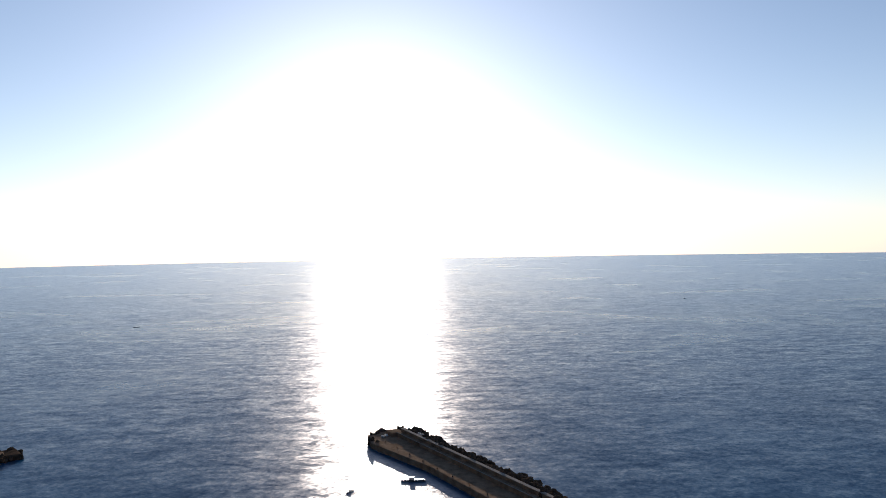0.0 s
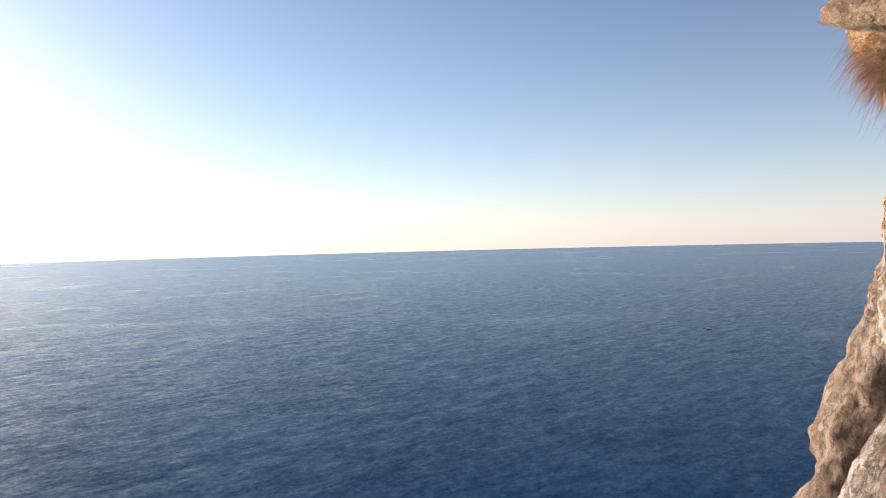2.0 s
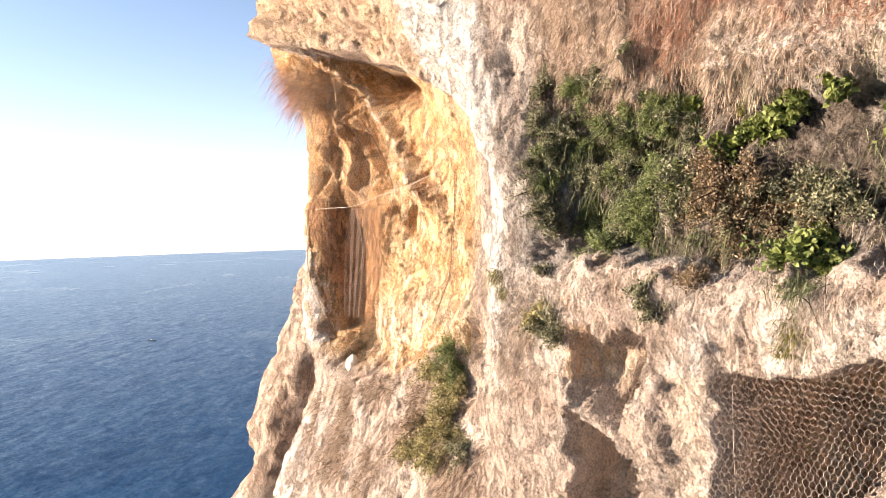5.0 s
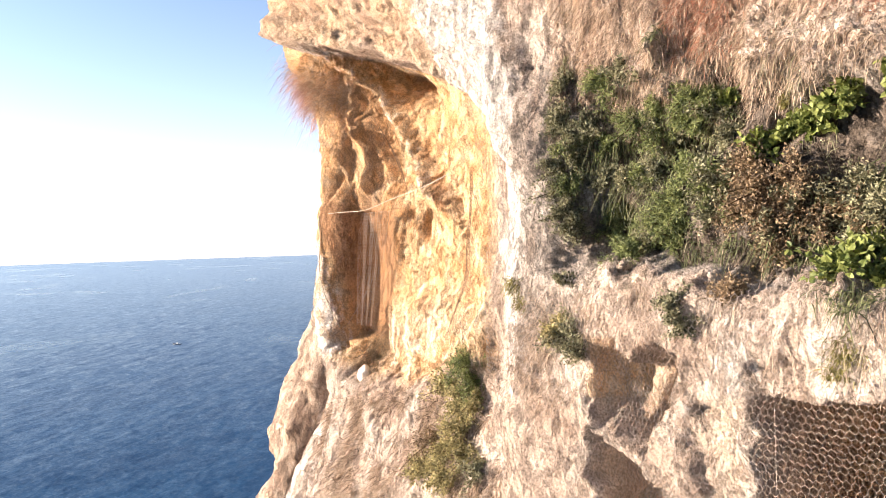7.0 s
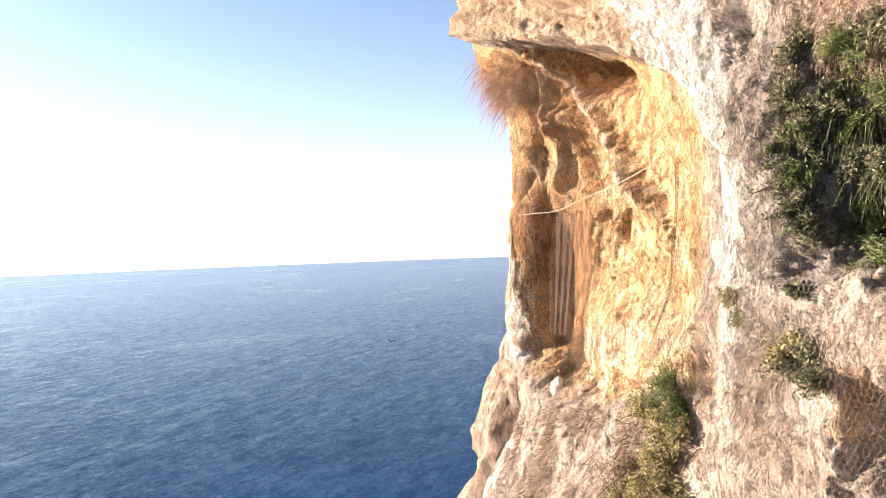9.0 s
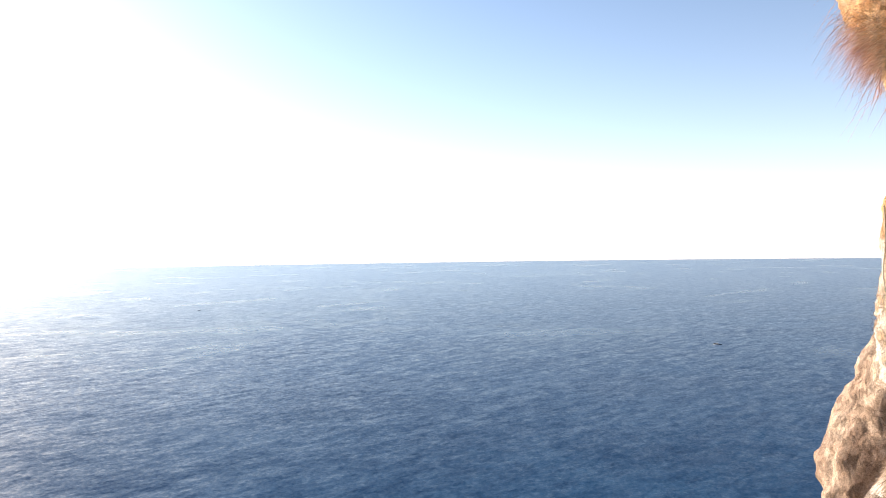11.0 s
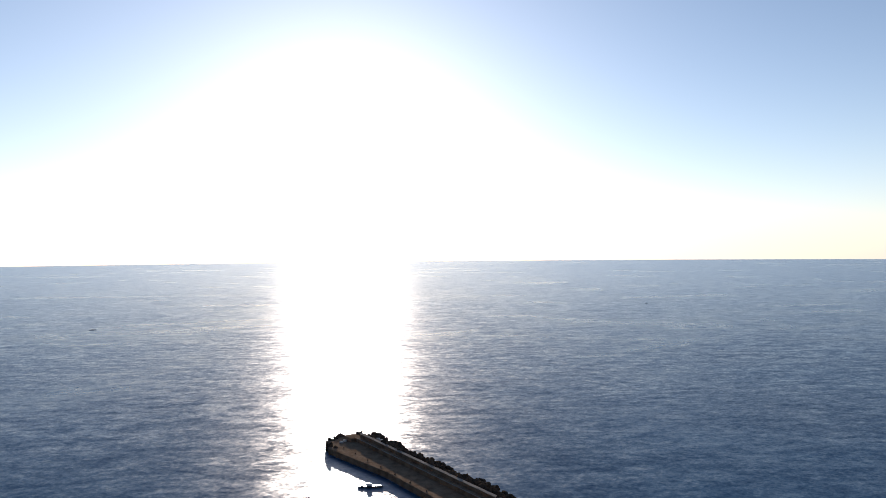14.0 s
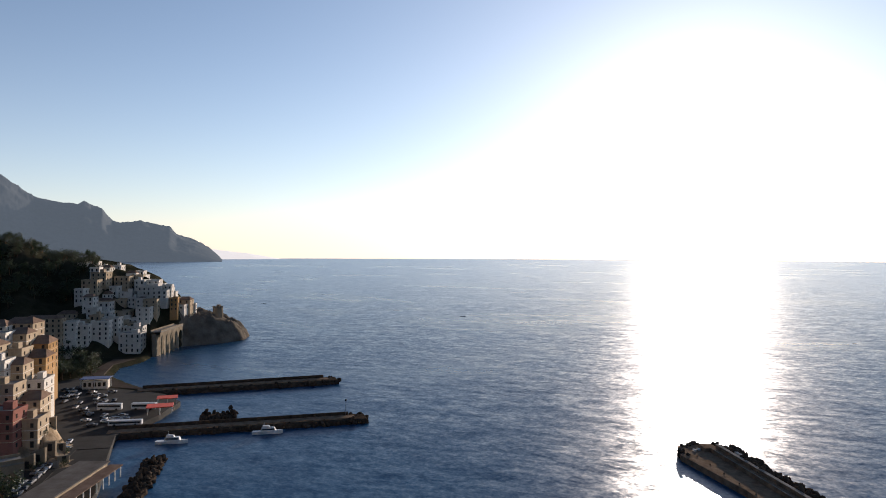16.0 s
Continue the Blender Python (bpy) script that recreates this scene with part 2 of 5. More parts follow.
def raw_mesh(name, verts, faces, mat, smooth=True):
    me = bpy.data.meshes.new(name)
    me.from_pydata([tuple(map(float, p)) for p in verts], [], [tuple(map(int, q)) for q in faces])
    me.materials.append(mat)
    if smooth:
        me.shade_smooth()
    return me


def part(name, bm, mat, parent, label=""):
    """One mesh object under a thing or under a part. bm: a bmesh or a ready mesh."""
    ob = new(name, bm if isinstance(bm, bpy.types.Mesh) else mesh_of(name, bm, mat))
    ob.parent = parent
    return tagged(ob, label) if label else ob


def empty(name, m, label, category, group="", kind=""):
    ob = new(name)
    ob.matrix_world = m
    ob.empty_display_size = 0.1
    return tagged(ob, label, category, group, kind)


def add_box(bm, c, size, rz=0.0, bevel=0.0, taper=1.0):
    g = bmesh.ops.create_cube(bm, size=1.0)
    vs = g["verts"]
    for q in vs:
        if q.co.z > 0:
            q.co.x *= taper
            q.co.y *= taper
    bmesh.ops.scale(bm, vec=size, verts=vs)
    if bevel:
        es = list({e for q in vs for e in q.link_edges})
        out = bmesh.ops.bevel(bm, geom=es, offset=bevel, segments=1, affect="EDGES")
        vs = list({q for fc in out["faces"] for q in fc.verts} | {q for q in vs if q.is_valid})
    bmesh.ops.rotate(bm, cent=(0, 0, 0), matrix=Matrix.Rotation(rz, 3, "Z"), verts=vs)
    bmesh.ops.translate(bm, vec=c, verts=vs)
    return vs


def box(c, size, rz=0.0, bevel=0.0, taper=1.0):
    bm = bmesh.new()
    add_box(bm, c, size, rz, bevel, taper)
    return bm


def tube(points, radii, sides=6):
    """A tapered tube along points, as (verts, faces)."""
    vs, fs = [], []
    pts = [Vector(p) for p in points]
    for i, p in enumerate(pts):
        d = (pts[min(i + 1, len(pts) - 1)] - pts[max(i - 1, 0)]).normalized()
        a = d.orthogonal().normalized() if abs(d.z) > 0.9 else d.cross(Vector((0, 0, 1))).normalized()
        c = d.cross(a)
        r = radii[i] if isinstance(radii, (list, tuple)) else radii
        for k in range(sides):
            th = 2 * math.pi * k / sides
            vs.append(p + a * (r * math.cos(th)) + c * (r * math.sin(th)))
    for i in range(len(pts) - 1):
        for k in range(sides):
            q = (k + 1) % sides
            fs.append((i * sides + k, i * sides + q, (i + 1) * sides + q, (i + 1) * sides + k))
    fs.append(tuple(range(sides - 1, -1, -1)))
    fs.append(tuple(range((len(pts) - 1) * sides, len(pts) * sides)))
    return vs, fs


# lattice noise on arrays
PERM = np.random.RandomState(7).permutation(512)
PERM = np.concatenate([PERM, PERM])
GRAD = np.random.RandomState(8).normal(size=(512, 3))
GRAD /= np.linalg.norm(GRAD, axis=1, keepdims=True)


def gnoise(x, y, z):
    xi, yi, zi = np.floor(x).astype(int), np.floor(y).astype(int), np.floor(z).astype(int)
    fx, fy, fz = x - xi, y - yi, z - zi
    fade = lambda q: q * q * q * (q * (q * 6 - 15) + 10)
    ux, uy, uz = fade(fx), fade(fy), fade(fz)
    total = 0
    for i in (0, 1):
        for j in (0, 1):
            for k in (0, 1):
                h = PERM[(PERM[(PERM[(xi + i) & 511] + yi + j) & 511] + zi + k) & 511]
                g = GRAD[h]
                dot = g[..., 0] * (fx - i) + g[..., 1] * (fy - j) + g[..., 2] * (fz - k)
                total = total + dot * (ux if i else 1 - ux) * (uy if j else 1 - uy) * (uz if k else 1 - uz)
    return total * 1.5


def fbm(x, y, z, octaves=5, gain=0.5, ridged=False):
    total, amp = 0.0, 1.0
    for o in range(octaves):
        v = gnoise(x * 2 ** o + 13.7 * o, y * 2 ** o + 5.1 * o, z * 2 ** o + 9.3 * o)
        total = total + amp * ((0.5 - np.abs(v)) * 2 - 0.5 if ridged else v)
        amp *= gain
    return total


def sstep(a, b, x):
    q = np.clip((x - a) / (b - a), 0, 1)
    return q * q * (3 - 2 * q)


def grid_faces(nu, nv, flip=False):
    i = np.arange(nu - 1)[:, None] * nv + np.arange(nv - 1)[None, :]
    order = [i, i + 1, i + nv + 1, i + nv] if flip else [i, i + nv, i + nv + 1, i + 1]
    return np.stack(order, -1).reshape(-1, 4)


def grid_mesh(name, X, faces, mat, attrs=()):
    me = bpy.data.meshes.new(name)
    v = X.reshape(-1, 3).astype(np.float32)
    me.vertices.add(len(v))
    me.vertices.foreach_set("co", v.ravel())
    me.loops.add(faces.size)
    me.loops.foreach_set("vertex_index", faces.ravel().astype(np.int32))
    me.polygons.add(len(faces))
    me.polygons.foreach_set("loop_start", np.arange(0, faces.size, 4, dtype=np.int32))
    me.update(calc_edges=True)
    me.materials.append(mat)
    for key, val in attrs:
        at = me.attributes.new(key, "FLOAT", "POINT")
        at.data.foreach_set("value", val.ravel().astype(np.float32))
    me.shade_smooth()
    return me


# ---- sea ----
rings = np.concatenate([[0.0], np.geomspace(20, 4950, 90)])
angles = np.linspace(0, 2 * math.pi, 241)
SX = np.stack([rings[:, None] * np.cos(angles), rings[:, None] * np.sin(angles), 0 * rings[:, None] * angles], -1)
sea = new("water", grid_mesh("water", SX, grid_faces(len(rings), len(angles)), SEA))
tagged(sea, "dark blue open sea with low swell and smooth slicks", "sea", kind="structure")

# ---- the near cliff: s along the face, n out of it, z from the eye ----
ALONG, OUT = Vector((0.786, 0.618, 0.0)), Vector((-0.618, 0.786, 0.0))
FACE_N, CORNER, BEND = -3.3, 7.45, 0.65


def place(s, n, z):
    return Vector((ALONG.x * s + OUT.x * n, ALONG.y * s + OUT.y * n, EYE + z))


def lip(s):
    """Height of the overhang's lower edge along the face."""
    return np.interp(s, [3.0, 4.14, 4.46, 5.03, 5.71, 6.82, 8.48], [-0.3, 0.66, 0.95, 1.29, 1.61, 2.0, 2.6])


def line_dist(s, z, s0, z0, s1, z1):
    """Signed distance to a line (positive on its left, going from the first point to the second) and the share of the way along it."""
    ds, dz = s1 - s0, z1 - z0
    L = math.hypot(ds, dz)
    return ((z - z0) * ds - (s - s0) * dz) / L, ((s - s0) * ds + (z - z0) * dz) / L ** 2


def ridge(s, z, s0, z0, s1, z1, w):
    """A rounded ridge or groove of half width w along a line, 0 to 1."""
    q = np.clip(((s - s0) * (s1 - s0) + (z - z0) * (z1 - z0)) / ((s1 - s0) ** 2 + (z1 - z0) ** 2), 0, 1)
    bend = 0.05 * np.sin(z * 7 + s0)
    return np.exp(-(((s - s0 - q * (s1 - s0) + bend) ** 2 + (z - z0 - q * (z1 - z0)) ** 2) / w ** 2))


def dent(s, z, s0, z0, rs, rz):
    return np.exp(-((s - s0) / rs) ** 2 - ((z - z0) / rz) ** 2)


def span(a, b, x, soft):
    """1 between a and b, falling to 0 over soft on both sides."""
    return sstep(a - soft, a, x) * sstep(b + soft, b, x)


def relief(s, z, fine=True):
    """How far the rock stands out of the mean face, and how iron-stained, grey and whitened it is."""
    zero = s * 0
    wob = 0.15 * fbm(s * 1.1, z * 1.1, zero + 3.3, 3)
    jag = 0.22 * fbm(s * 1.7, z * 1.5, zero + 17.3, 4)
    bite = 0.10 * fbm(s * 4.5, z * 4.5, zero + 23.1, 4, 0.6)
    right = 1 - sstep(3.45, 4.55, s + wob)
    # right of the rib: a grown pocket, a proud band under it, caves below
    pocket = sstep(0.36, 0.5, s) * sstep(3.8, 3.2, s + 0.4 * jag + 0.5 * bite) * sstep(-0.28, -0.14, z + 0.4 * jag + bite) * sstep(1.2, 0.85, z + 0.16 * np.maximum(3.1 - s, 0) + 0.4 * jag + bite)
    r_off = 0.12 - 0.30 * pocket - 0.14 * sstep(0.75, 1.15, z + wob) + 0.45 * sstep(1.2, 3.2, z) + 0.07 * dent(s, z, 1.8, -0.5, 1.3, 0.2)
    r_off = r_off + 0.20 * sstep(-1.8, -3.0, z)
    roof = np.interp(s, [0.9, 1.15, 1.38, 1.53, 1.87, 2.0, 2.08, 2.14, 2.3], [-0.6, -0.66, -0.73, -0.79, -0.82, -0.86, -0.95, -0.86, -0.78]) + 0.35 * bite
    rim, _ = line_dist(s, z, 1.60, -1.80, 1.02, -0.90)
    cave = sstep(roof + 0.015, roof - 0.05, z) * sstep(2.02, 1.94, s + 0.5 * bite) * sstep(0.06, -0.03, rim + 0.5 * bite) * sstep(1.08, 1.2, s)
    panel = span(2.08, 2.33, s + bite, 0.06) * sstep(-0.76, -0.95, z) * sstep(-2.6, -2.2, z)
    beam, way = line_dist(s, z, 2.96, -1.17, 2.50, -1.42)
    cleft = span(2.62 - 0.45 * (z + 1.1), 3.04, s + 0.5 * bite, 0.05) * sstep(-0.62, -0.78, z + bite) * sstep(0.03, -0.05, beam + bite)
    deep = np.exp(-((s - 2.66 + 0.5 * (z + 1.0)) / 0.07) ** 2) * span(-1.15, -0.78, z, 0.1) + np.exp(-((s - 2.90) / 0.035) ** 2) * span(-0.95, -0.68, z, 0.06)
    lower = span(2.60, 3.08, s + bite, 0.07) * sstep(0.10, 0.17, beam + 0.5 * bite) * sstep(-2.5, -2.1, z)
    caves = -1.15 * cave - 0.02 * panel - 0.26 * cleft - 0.40 * deep * cleft - 0.42 * lower
    pillar = 0.06 * np.exp(-((s - 2.43 + 0.5 * bite) / 0.07) ** 2) * span(-1.5, -0.7, z, 0.15) + 0.06 * dent(s, z, 2.09, -0.72, 0.1, 0.2)
    nook = -0.10 * dent(s, z, 3.40, 1.0, 0.08, 0.11) - 0.22 * dent(s, z, 3.18, 0.02, 0.13, 0.2) - 0.24 * dent(s, z, 2.62, 0.52, 0.22, 0.12) - 0.2 * dent(s, z, 1.72, 0.05, 0.14, 0.22)
    nook = nook - 0.15 * dent(s, z, 2.95, 0.55, 0.2, 0.1) - 0.12 * dent(s, z, 2.7, -0.42, 0.09, 0.12) + 0.10 * dent(s, z, 2.62, 1.08, 0.07, 0.12) + 0.09 * dent(s, z, 2.14, 0.52, 0.07, 0.12) + 0.06 * dent(s, z, 1.86, 0.36, 0.08, 0.16)
    rib = 0.10 * np.exp(-((s - 3.92 - 0.05 * z) / 0.24) ** 2) * sstep(2.1, 1.2, z) + 0.04 * np.exp(-((s - 4.1) / 0.08) ** 2) * span(-0.2, 0.8, z, 0.3)
    # left of it: the overhang, two hollows parted by a slanting column, an alcove, the dry slope below
    d = z - lip(s) + 0.6 * wob + 0.45 * jag
    up = -0.05 + 0.22 * sstep(5.0, 7.3, s) + 0.30 * sstep(0.0, 0.9, d) + 0.09 * ridge(s, z, 8.2, 2.75, 5.2, 1.62, 0.1) - 0.12 * ridge(s, z, 7.6, 2.75, 5.6, 2.0, 0.07)
    side, along = line_dist(s, z, 7.30, 2.08, 5.50, 0.24)
    side = side + 0.35 * bite + 0.3 * wob
    column = np.exp(-(side / 0.10) ** 2) * sstep(1.12, 0.85, along) * sstep(-0.3, 0.0, along)
    under = sstep(0.0, 0.10, side) * sstep(0.75, 0.2, along)
    hollow = -0.56 + 0.28 * sstep(6.9, 7.4, s) + 0.46 * sstep(7.35, 8.0, s) + 0.36 * sstep(5.0, 4.5, s) + 0.24 * column - 0.16 * under
    hollow = hollow - 0.50 * dent(s, d, 6.55, -0.17, 0.55, 0.16) - 0.16 * dent(s, z, 6.6, 0.72, 0.4, 0.55)
    hollow = hollow + 0.10 * ridge(s, z, 7.45, 1.95, 7.2, 0.62, 0.06) + 0.06 * ridge(s, z, 7.75, 1.15, 7.5, 0.70, 0.05) + 0.06 * ridge(s, z, 7.3, 1.3, 6.75, 0.35, 0.06)
    hollow = hollow - 0.36 * ridge(s, z, 7.75, 0.76, 7.80, 0.54, 0.06) - 0.30 * dent(s, z, 6.2, 0.2, 0.12, 0.2) - 0.14 * ridge(s, z, 4.85, 0.75, 4.95, -0.85, 0.12)
    hollow = hollow - 0.12 * dent(s, z, 6.55, 0.3, 0.08, 0.1) - 0.10 * dent(s, z, 6.62, -0.1, 0.07, 0.2)
    edge, _ = line_dist(s, z, 7.98, 0.42, 7.52, -1.05)
    alcove = sstep(0.02, 0.14, -edge) * sstep(6.62, 6.80, s + 0.4 * bite) * sstep(-1.2, -1.05, z) * sstep(0.75, 0.1, z + bite)
    shell = -0.50 + 0.62 * sstep(7.35, 8.0, s) - 0.16 * dent(s, z, 7.2, -0.2, 0.35, 0.7)
    hollow = hollow + (shell - hollow) * alcove
    hollow = hollow + 0.10 * sstep(0.02, -0.10, -edge) * sstep(0.3, -0.2, z) * sstep(7.9, 7.6, s) + 0.05 * np.exp(-(edge / 0.05) ** 2) * span(-1.0, 0.4, z, 0.1)
    bulge = sstep(-0.35, -0.85, z) * span(4.7, 6.6, s, 0.25)
    hollow = hollow + 0.22 * bulge + 0.08 * ridge(s, z, 6.1, -0.6, 5.9, -1.4, 0.10)
    floor_z = np.interp(s, [4.3, 4.7, 5.5, 6.4, 7.0, 8.0], [-1.15, -1.02, -1.25, -1.42, -1.36, -1.25])
    e = floor_z - z + 0.7 * wob + bite
    low = -0.05 + 0.50 * sstep(-1.2, -3.2, z) * sstep(8.4, 6.2, s) + 0.52 * np.exp(-((s - 7.9) / 0.75) ** 2) * sstep(-1.75, -3.3, z)
    left = np.where(d > 0, hollow + (up - hollow) * sstep(0.0, 0.16, d), hollow)
    left = left + (low - left) * sstep(-0.18, 0.22, e)
    off = left * (1 - right) + (r_off + caves + nook + pillar) * right + rib
    off = off + 0.30 * sstep(-3.6, -7.0, z) + 0.46 * dent(s, z, 7.95, 2.4, 0.5, 0.5) * (1 + 1.2 * wob)
    inside = sstep(0.12, -0.05, d) * sstep(0.2, -0.1, e) * sstep(4.35, 4.65, s) * sstep(8.7, 8.2, s)
    # column, lip edge and band whitened as if sunlit; rib and rim are pale rock
    whiten = np.clip(0.75 * np.exp(-((s - 3.98 - 0.05 * z) / 0.20) ** 2) * sstep(-1.6, -0.6, z) + 0.42 * sstep(6.6, 7.4, s) * sstep(-1.6, -2.1, z) + 0.55 * span(3.9, 4.5, s - 0.35 * np.maximum(z - 0.7, 0), 0.25) * sstep(0.6, 1.0, z)
                     + 0.34 * bulge * inside + 0.55 * sstep(0.12, 0.0, -edge) * sstep(0.3, 0.0, z) * sstep(7.2, 7.6, s) * sstep(-1.6, -1.2, z) + 0.34 * column * inside + 0.4 * np.exp(-((d - 0.06) / 0.06) ** 2) * (1 - right)
                     + right * (0.32 * span(-0.82, -0.42, z + bite, 0.06) * sstep(2.4, 2.1, s) + 0.5 * np.clip(pillar * 10, 0, 1)) + 0.12 * sstep(0.05, 0.3, d) * sstep(4.4, 5, s), 0, 1)
    # iron brown of the alcove; also darkens the recesses in place of their shade
    hot = 0.95 * alcove + 0.55 * under * sstep(0.05, -0.1, d) + 0.5 * ridge(s, z, 4.85, 0.75, 4.95, -0.85, 0.14) + 0.8 * dent(s, d, 6.55, -0.18, 0.6, 0.18) + 0.5 * dent(s, z, 6.2, 0.2, 0.16, 0.22)
    iron = inside * (0.70 + 0.85 * hot) - 0.45 * whiten * inside * (1 - alcove) + (1 - right) * (0.36 * sstep(0.0, 0.3, d) * sstep(4.5, 5.2, s) + 0.04 * sstep(0.0, 0.4, e))
    iron = iron + right * (0.24 * cleft + 0.28 * lower + 0.12 * panel + 0.34 * span(2.93, 3.12, s, 0.04) * span(-1.0, -0.66, z, 0.06) + 0.42 * cave) + 0.22 * sstep(1.3, 2.4, z - 0.2 * (s - 4)) * right
    # the pocket share drives the earth and painted shade behind the plants
    grey = 0.02 + 0.34 * span(3.35, 3.85, s, 0.15) * span(-0.7, 1.1, z, 0.3) + 0.05 * right - 0.3 * inside + 0.72 * pocket * sstep(3.55, 3.1, s)
    if fine:
        lumps = fbm(s * 1.3, z * 1.3, zero + 5.5, 7, 0.55)
        knobs = fbm(s * 3.4, z * 2.6, zero + 8.1, 6, 0.58, True)
        flute = fbm(s * 6.5, z * 0.9, zero + 1.7, 4, 0.55, True)
        smooth = 1 - 0.85 * alcove
        over = sstep(0.0, 0.2, d) * (1 - right)
        strata = fbm((s + 1.6 * z) * 1.0, (z - 0.45 * s) * 5.0, zero + 63, 6, 0.58, True)
        off = off + (0.028 * knobs * (1 - 0.45 * inside) * (1 - 0.7 * over) * (1 - 0.8 * np.exp(-((s - 3.9) / 0.45) ** 2)) + 0.06 * lumps + 0.05 * strata * over) * smooth
        off = off + 0.014 * flute * np.exp(-((s - 3.75) / 0.5) ** 2) + 0.018 * flute * sstep(0.9, 1.3, z) * right
        ribbed = np.exp(-((s - 3.9) / 0.45) ** 2)
        off = off + 0.020 * fbm(s * 9, z * 7, zero + 14, 4, 0.6, True) * (0.5 + np.clip(lumps, -0.4, 0.5)) * smooth * (1 - 0.8 * ribbed)
        crack = np.abs(fbm(s * 1.6 + 0.8 * z, z * 1.1, zero + 20.0, 5, 0.55))
        off = off - 0.045 * sstep(0.04, 0.0, crack) * smooth * (1 - ribbed)
        pock = fbm((s + 0.5 * z) * 5.0, (z - 0.4 * s) * 3.2, zero + 51, 4, 0.6)
        off = off - 0.018 * sstep(0.2, 0.42, pock) * inside * smooth - 0.02 * sstep(0.25, 0.5, pock) * (1 - inside)
    return off, iron, grey, whiten


def cliff_point(u, z, off):
    """World points of the face, which turns inland at its seaward corner; it leans out towards the sea far below."""
    phi = np.clip((u - CORNER) / BEND, 0, math.pi / 2)
    past = np.maximum(u - CORNER - BEND * math.pi / 2, 0)
    bs = np.minimum(u, CORNER) + BEND * np.sin(phi)
    bn = FACE_N - BEND * (1 - np.cos(phi)) - past
    lean = 0.26 * np.maximum(-z - 4.0, 0) - 0.5 * np.maximum(z - 5.0, 0)
    o = off + lean
    s, n = bs + np.sin(phi) * o, bn + np.cos(phi) * o
    return np.stack([ALONG.x * s + OUT.x * n, ALONG.y * s + OUT.y * n, EYE + z], -1)


US = np.concatenate([-np.geomspace(60, 0.3, 50), np.arange(-0.25, 0.9, 0.04), np.arange(0.9, 9.3, 0.016), 9.3 + np.geomspace(0.05, 45, 40)])
ZS = np.concatenate([-np.geomspace(79, 3.75, 70), np.arange(-3.7, -2.2, 0.022), np.arange(-2.2, 2.4, 0.016), np.arange(2.4, 3.9, 0.022), np.geomspace(3.95, 26, 30)])
GU, GZ = np.meshgrid(US, ZS, indexing="ij")
OFF, IRON, GREY, PALE = relief(GU, GZ)
rough_far = 2.2 * fbm(GU * 0.11, GZ * 0.11, GU * 0, 5) * sstep(4.5, 12.0, np.abs(GZ)) + 1.5 * fbm(GU * 0.12, GZ * 0.12, GU * 0 + 4, 5) * sstep(0, -10, GU)
CX = cliff_point(GU, GZ, OFF + rough_far)
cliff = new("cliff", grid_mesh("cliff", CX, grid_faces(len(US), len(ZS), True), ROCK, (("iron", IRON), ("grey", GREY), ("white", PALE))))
tagged(cliff, "cream and orange limestone cliff with a stained hollow under an overhang", "cliff", kind="structure")

# ---- the rock spur behind it ----
su = np.concatenate([np.linspace(0, 26, 150), 26 + np.geomspace(0.1, 30, 50)])
sz = np.concatenate([np.linspace(-78, -18, 60), np.arange(-17.7, 6, 0.16)])
SU, SZ = np.meshgrid(su, sz, indexing="ij")
def spur_points(u, z):
    c, r = 24.0, 1.6
    phi = np.clip((u - c) / r, 0, math.pi / 2)
    past = np.maximum(u - c - r * math.pi / 2, 0)
    o = 0.335 * np.maximum(-z - 4.0, 0) - 0.6 * np.maximum(z + 4.0, 0) + 0.7 * fbm(u * 0.28, z * 0.2, u * 0 + 6, 7, 0.52) + 0.4 * fbm(u * 0.6, z * 0.25, u * 0 + 9, 6, 0.6) + 0.14 * fbm(u * 1.1, z * 0.7, u * 0 + 19, 5, 0.6, True)
    o = o - 1.8 * np.exp(-((u - 20.4 - 0.12 * np.clip(-z - 6.0, 0, 9)) / 0.9) ** 2) * sstep(-2.0, -6.0, z)
    s = 12.0 + np.minimum(u, c) + r * np.sin(phi) + np.sin(phi) * o
    n = -14.95 - r * (1 - np.cos(phi)) - past + np.cos(phi) * o
    return np.stack([ALONG.x * s + OUT.x * n, ALONG.y * s + OUT.y * n, EYE + z], -1)
spur = new("cliff_spur", grid_mesh("cliff_spur", spur_points(SU, SZ), grid_faces(len(su), len(sz), True), ROCK_FAR,
                                   (("iron", 0.02 + 0 * SU), ("grey", 0.16 + 0 * SU), ("white", 0.22 + 0 * SU))))
tagged(spur, "grey limestone spur dropping steeply to the sea", "cliff", kind="structure")

# ---- plants, netting and ropes on the cliff ----
def leaf_material(name, dark, light, through=0.25):
    m, n, l, b = material(name, 0.6)
    g = n.new("ShaderNodeNewGeometry")
    col = ramp(n, l, g.outputs["Random Per Island"], [(0.0, dark), (0.6, light), (1.0, tuple(min(1, q * 1.35) for q in light))])
    spots = noise_tex(n, l, coords(n, l), 60.0, 3)
    col = mix(n, l, 0.4, col, ramp(n, l, spots, [(0.3, 0.45), (0.7, 1.0)]), "MULTIPLY")
    l.new(col, b.inputs["Base Color"])
    tr = n.new("ShaderNodeBsdfTranslucent")
    l.new(col, tr.inputs["Color"])
    ms = n.new("ShaderNodeMixShader")
    ms.inputs[0].default_value = through
    l.new(b.outputs[0], ms.inputs[1])
    l.new(tr.outputs[0], ms.inputs[2])
    l.new(ms.outputs[0], n["Material Output"].inputs["Surface"])
    return m


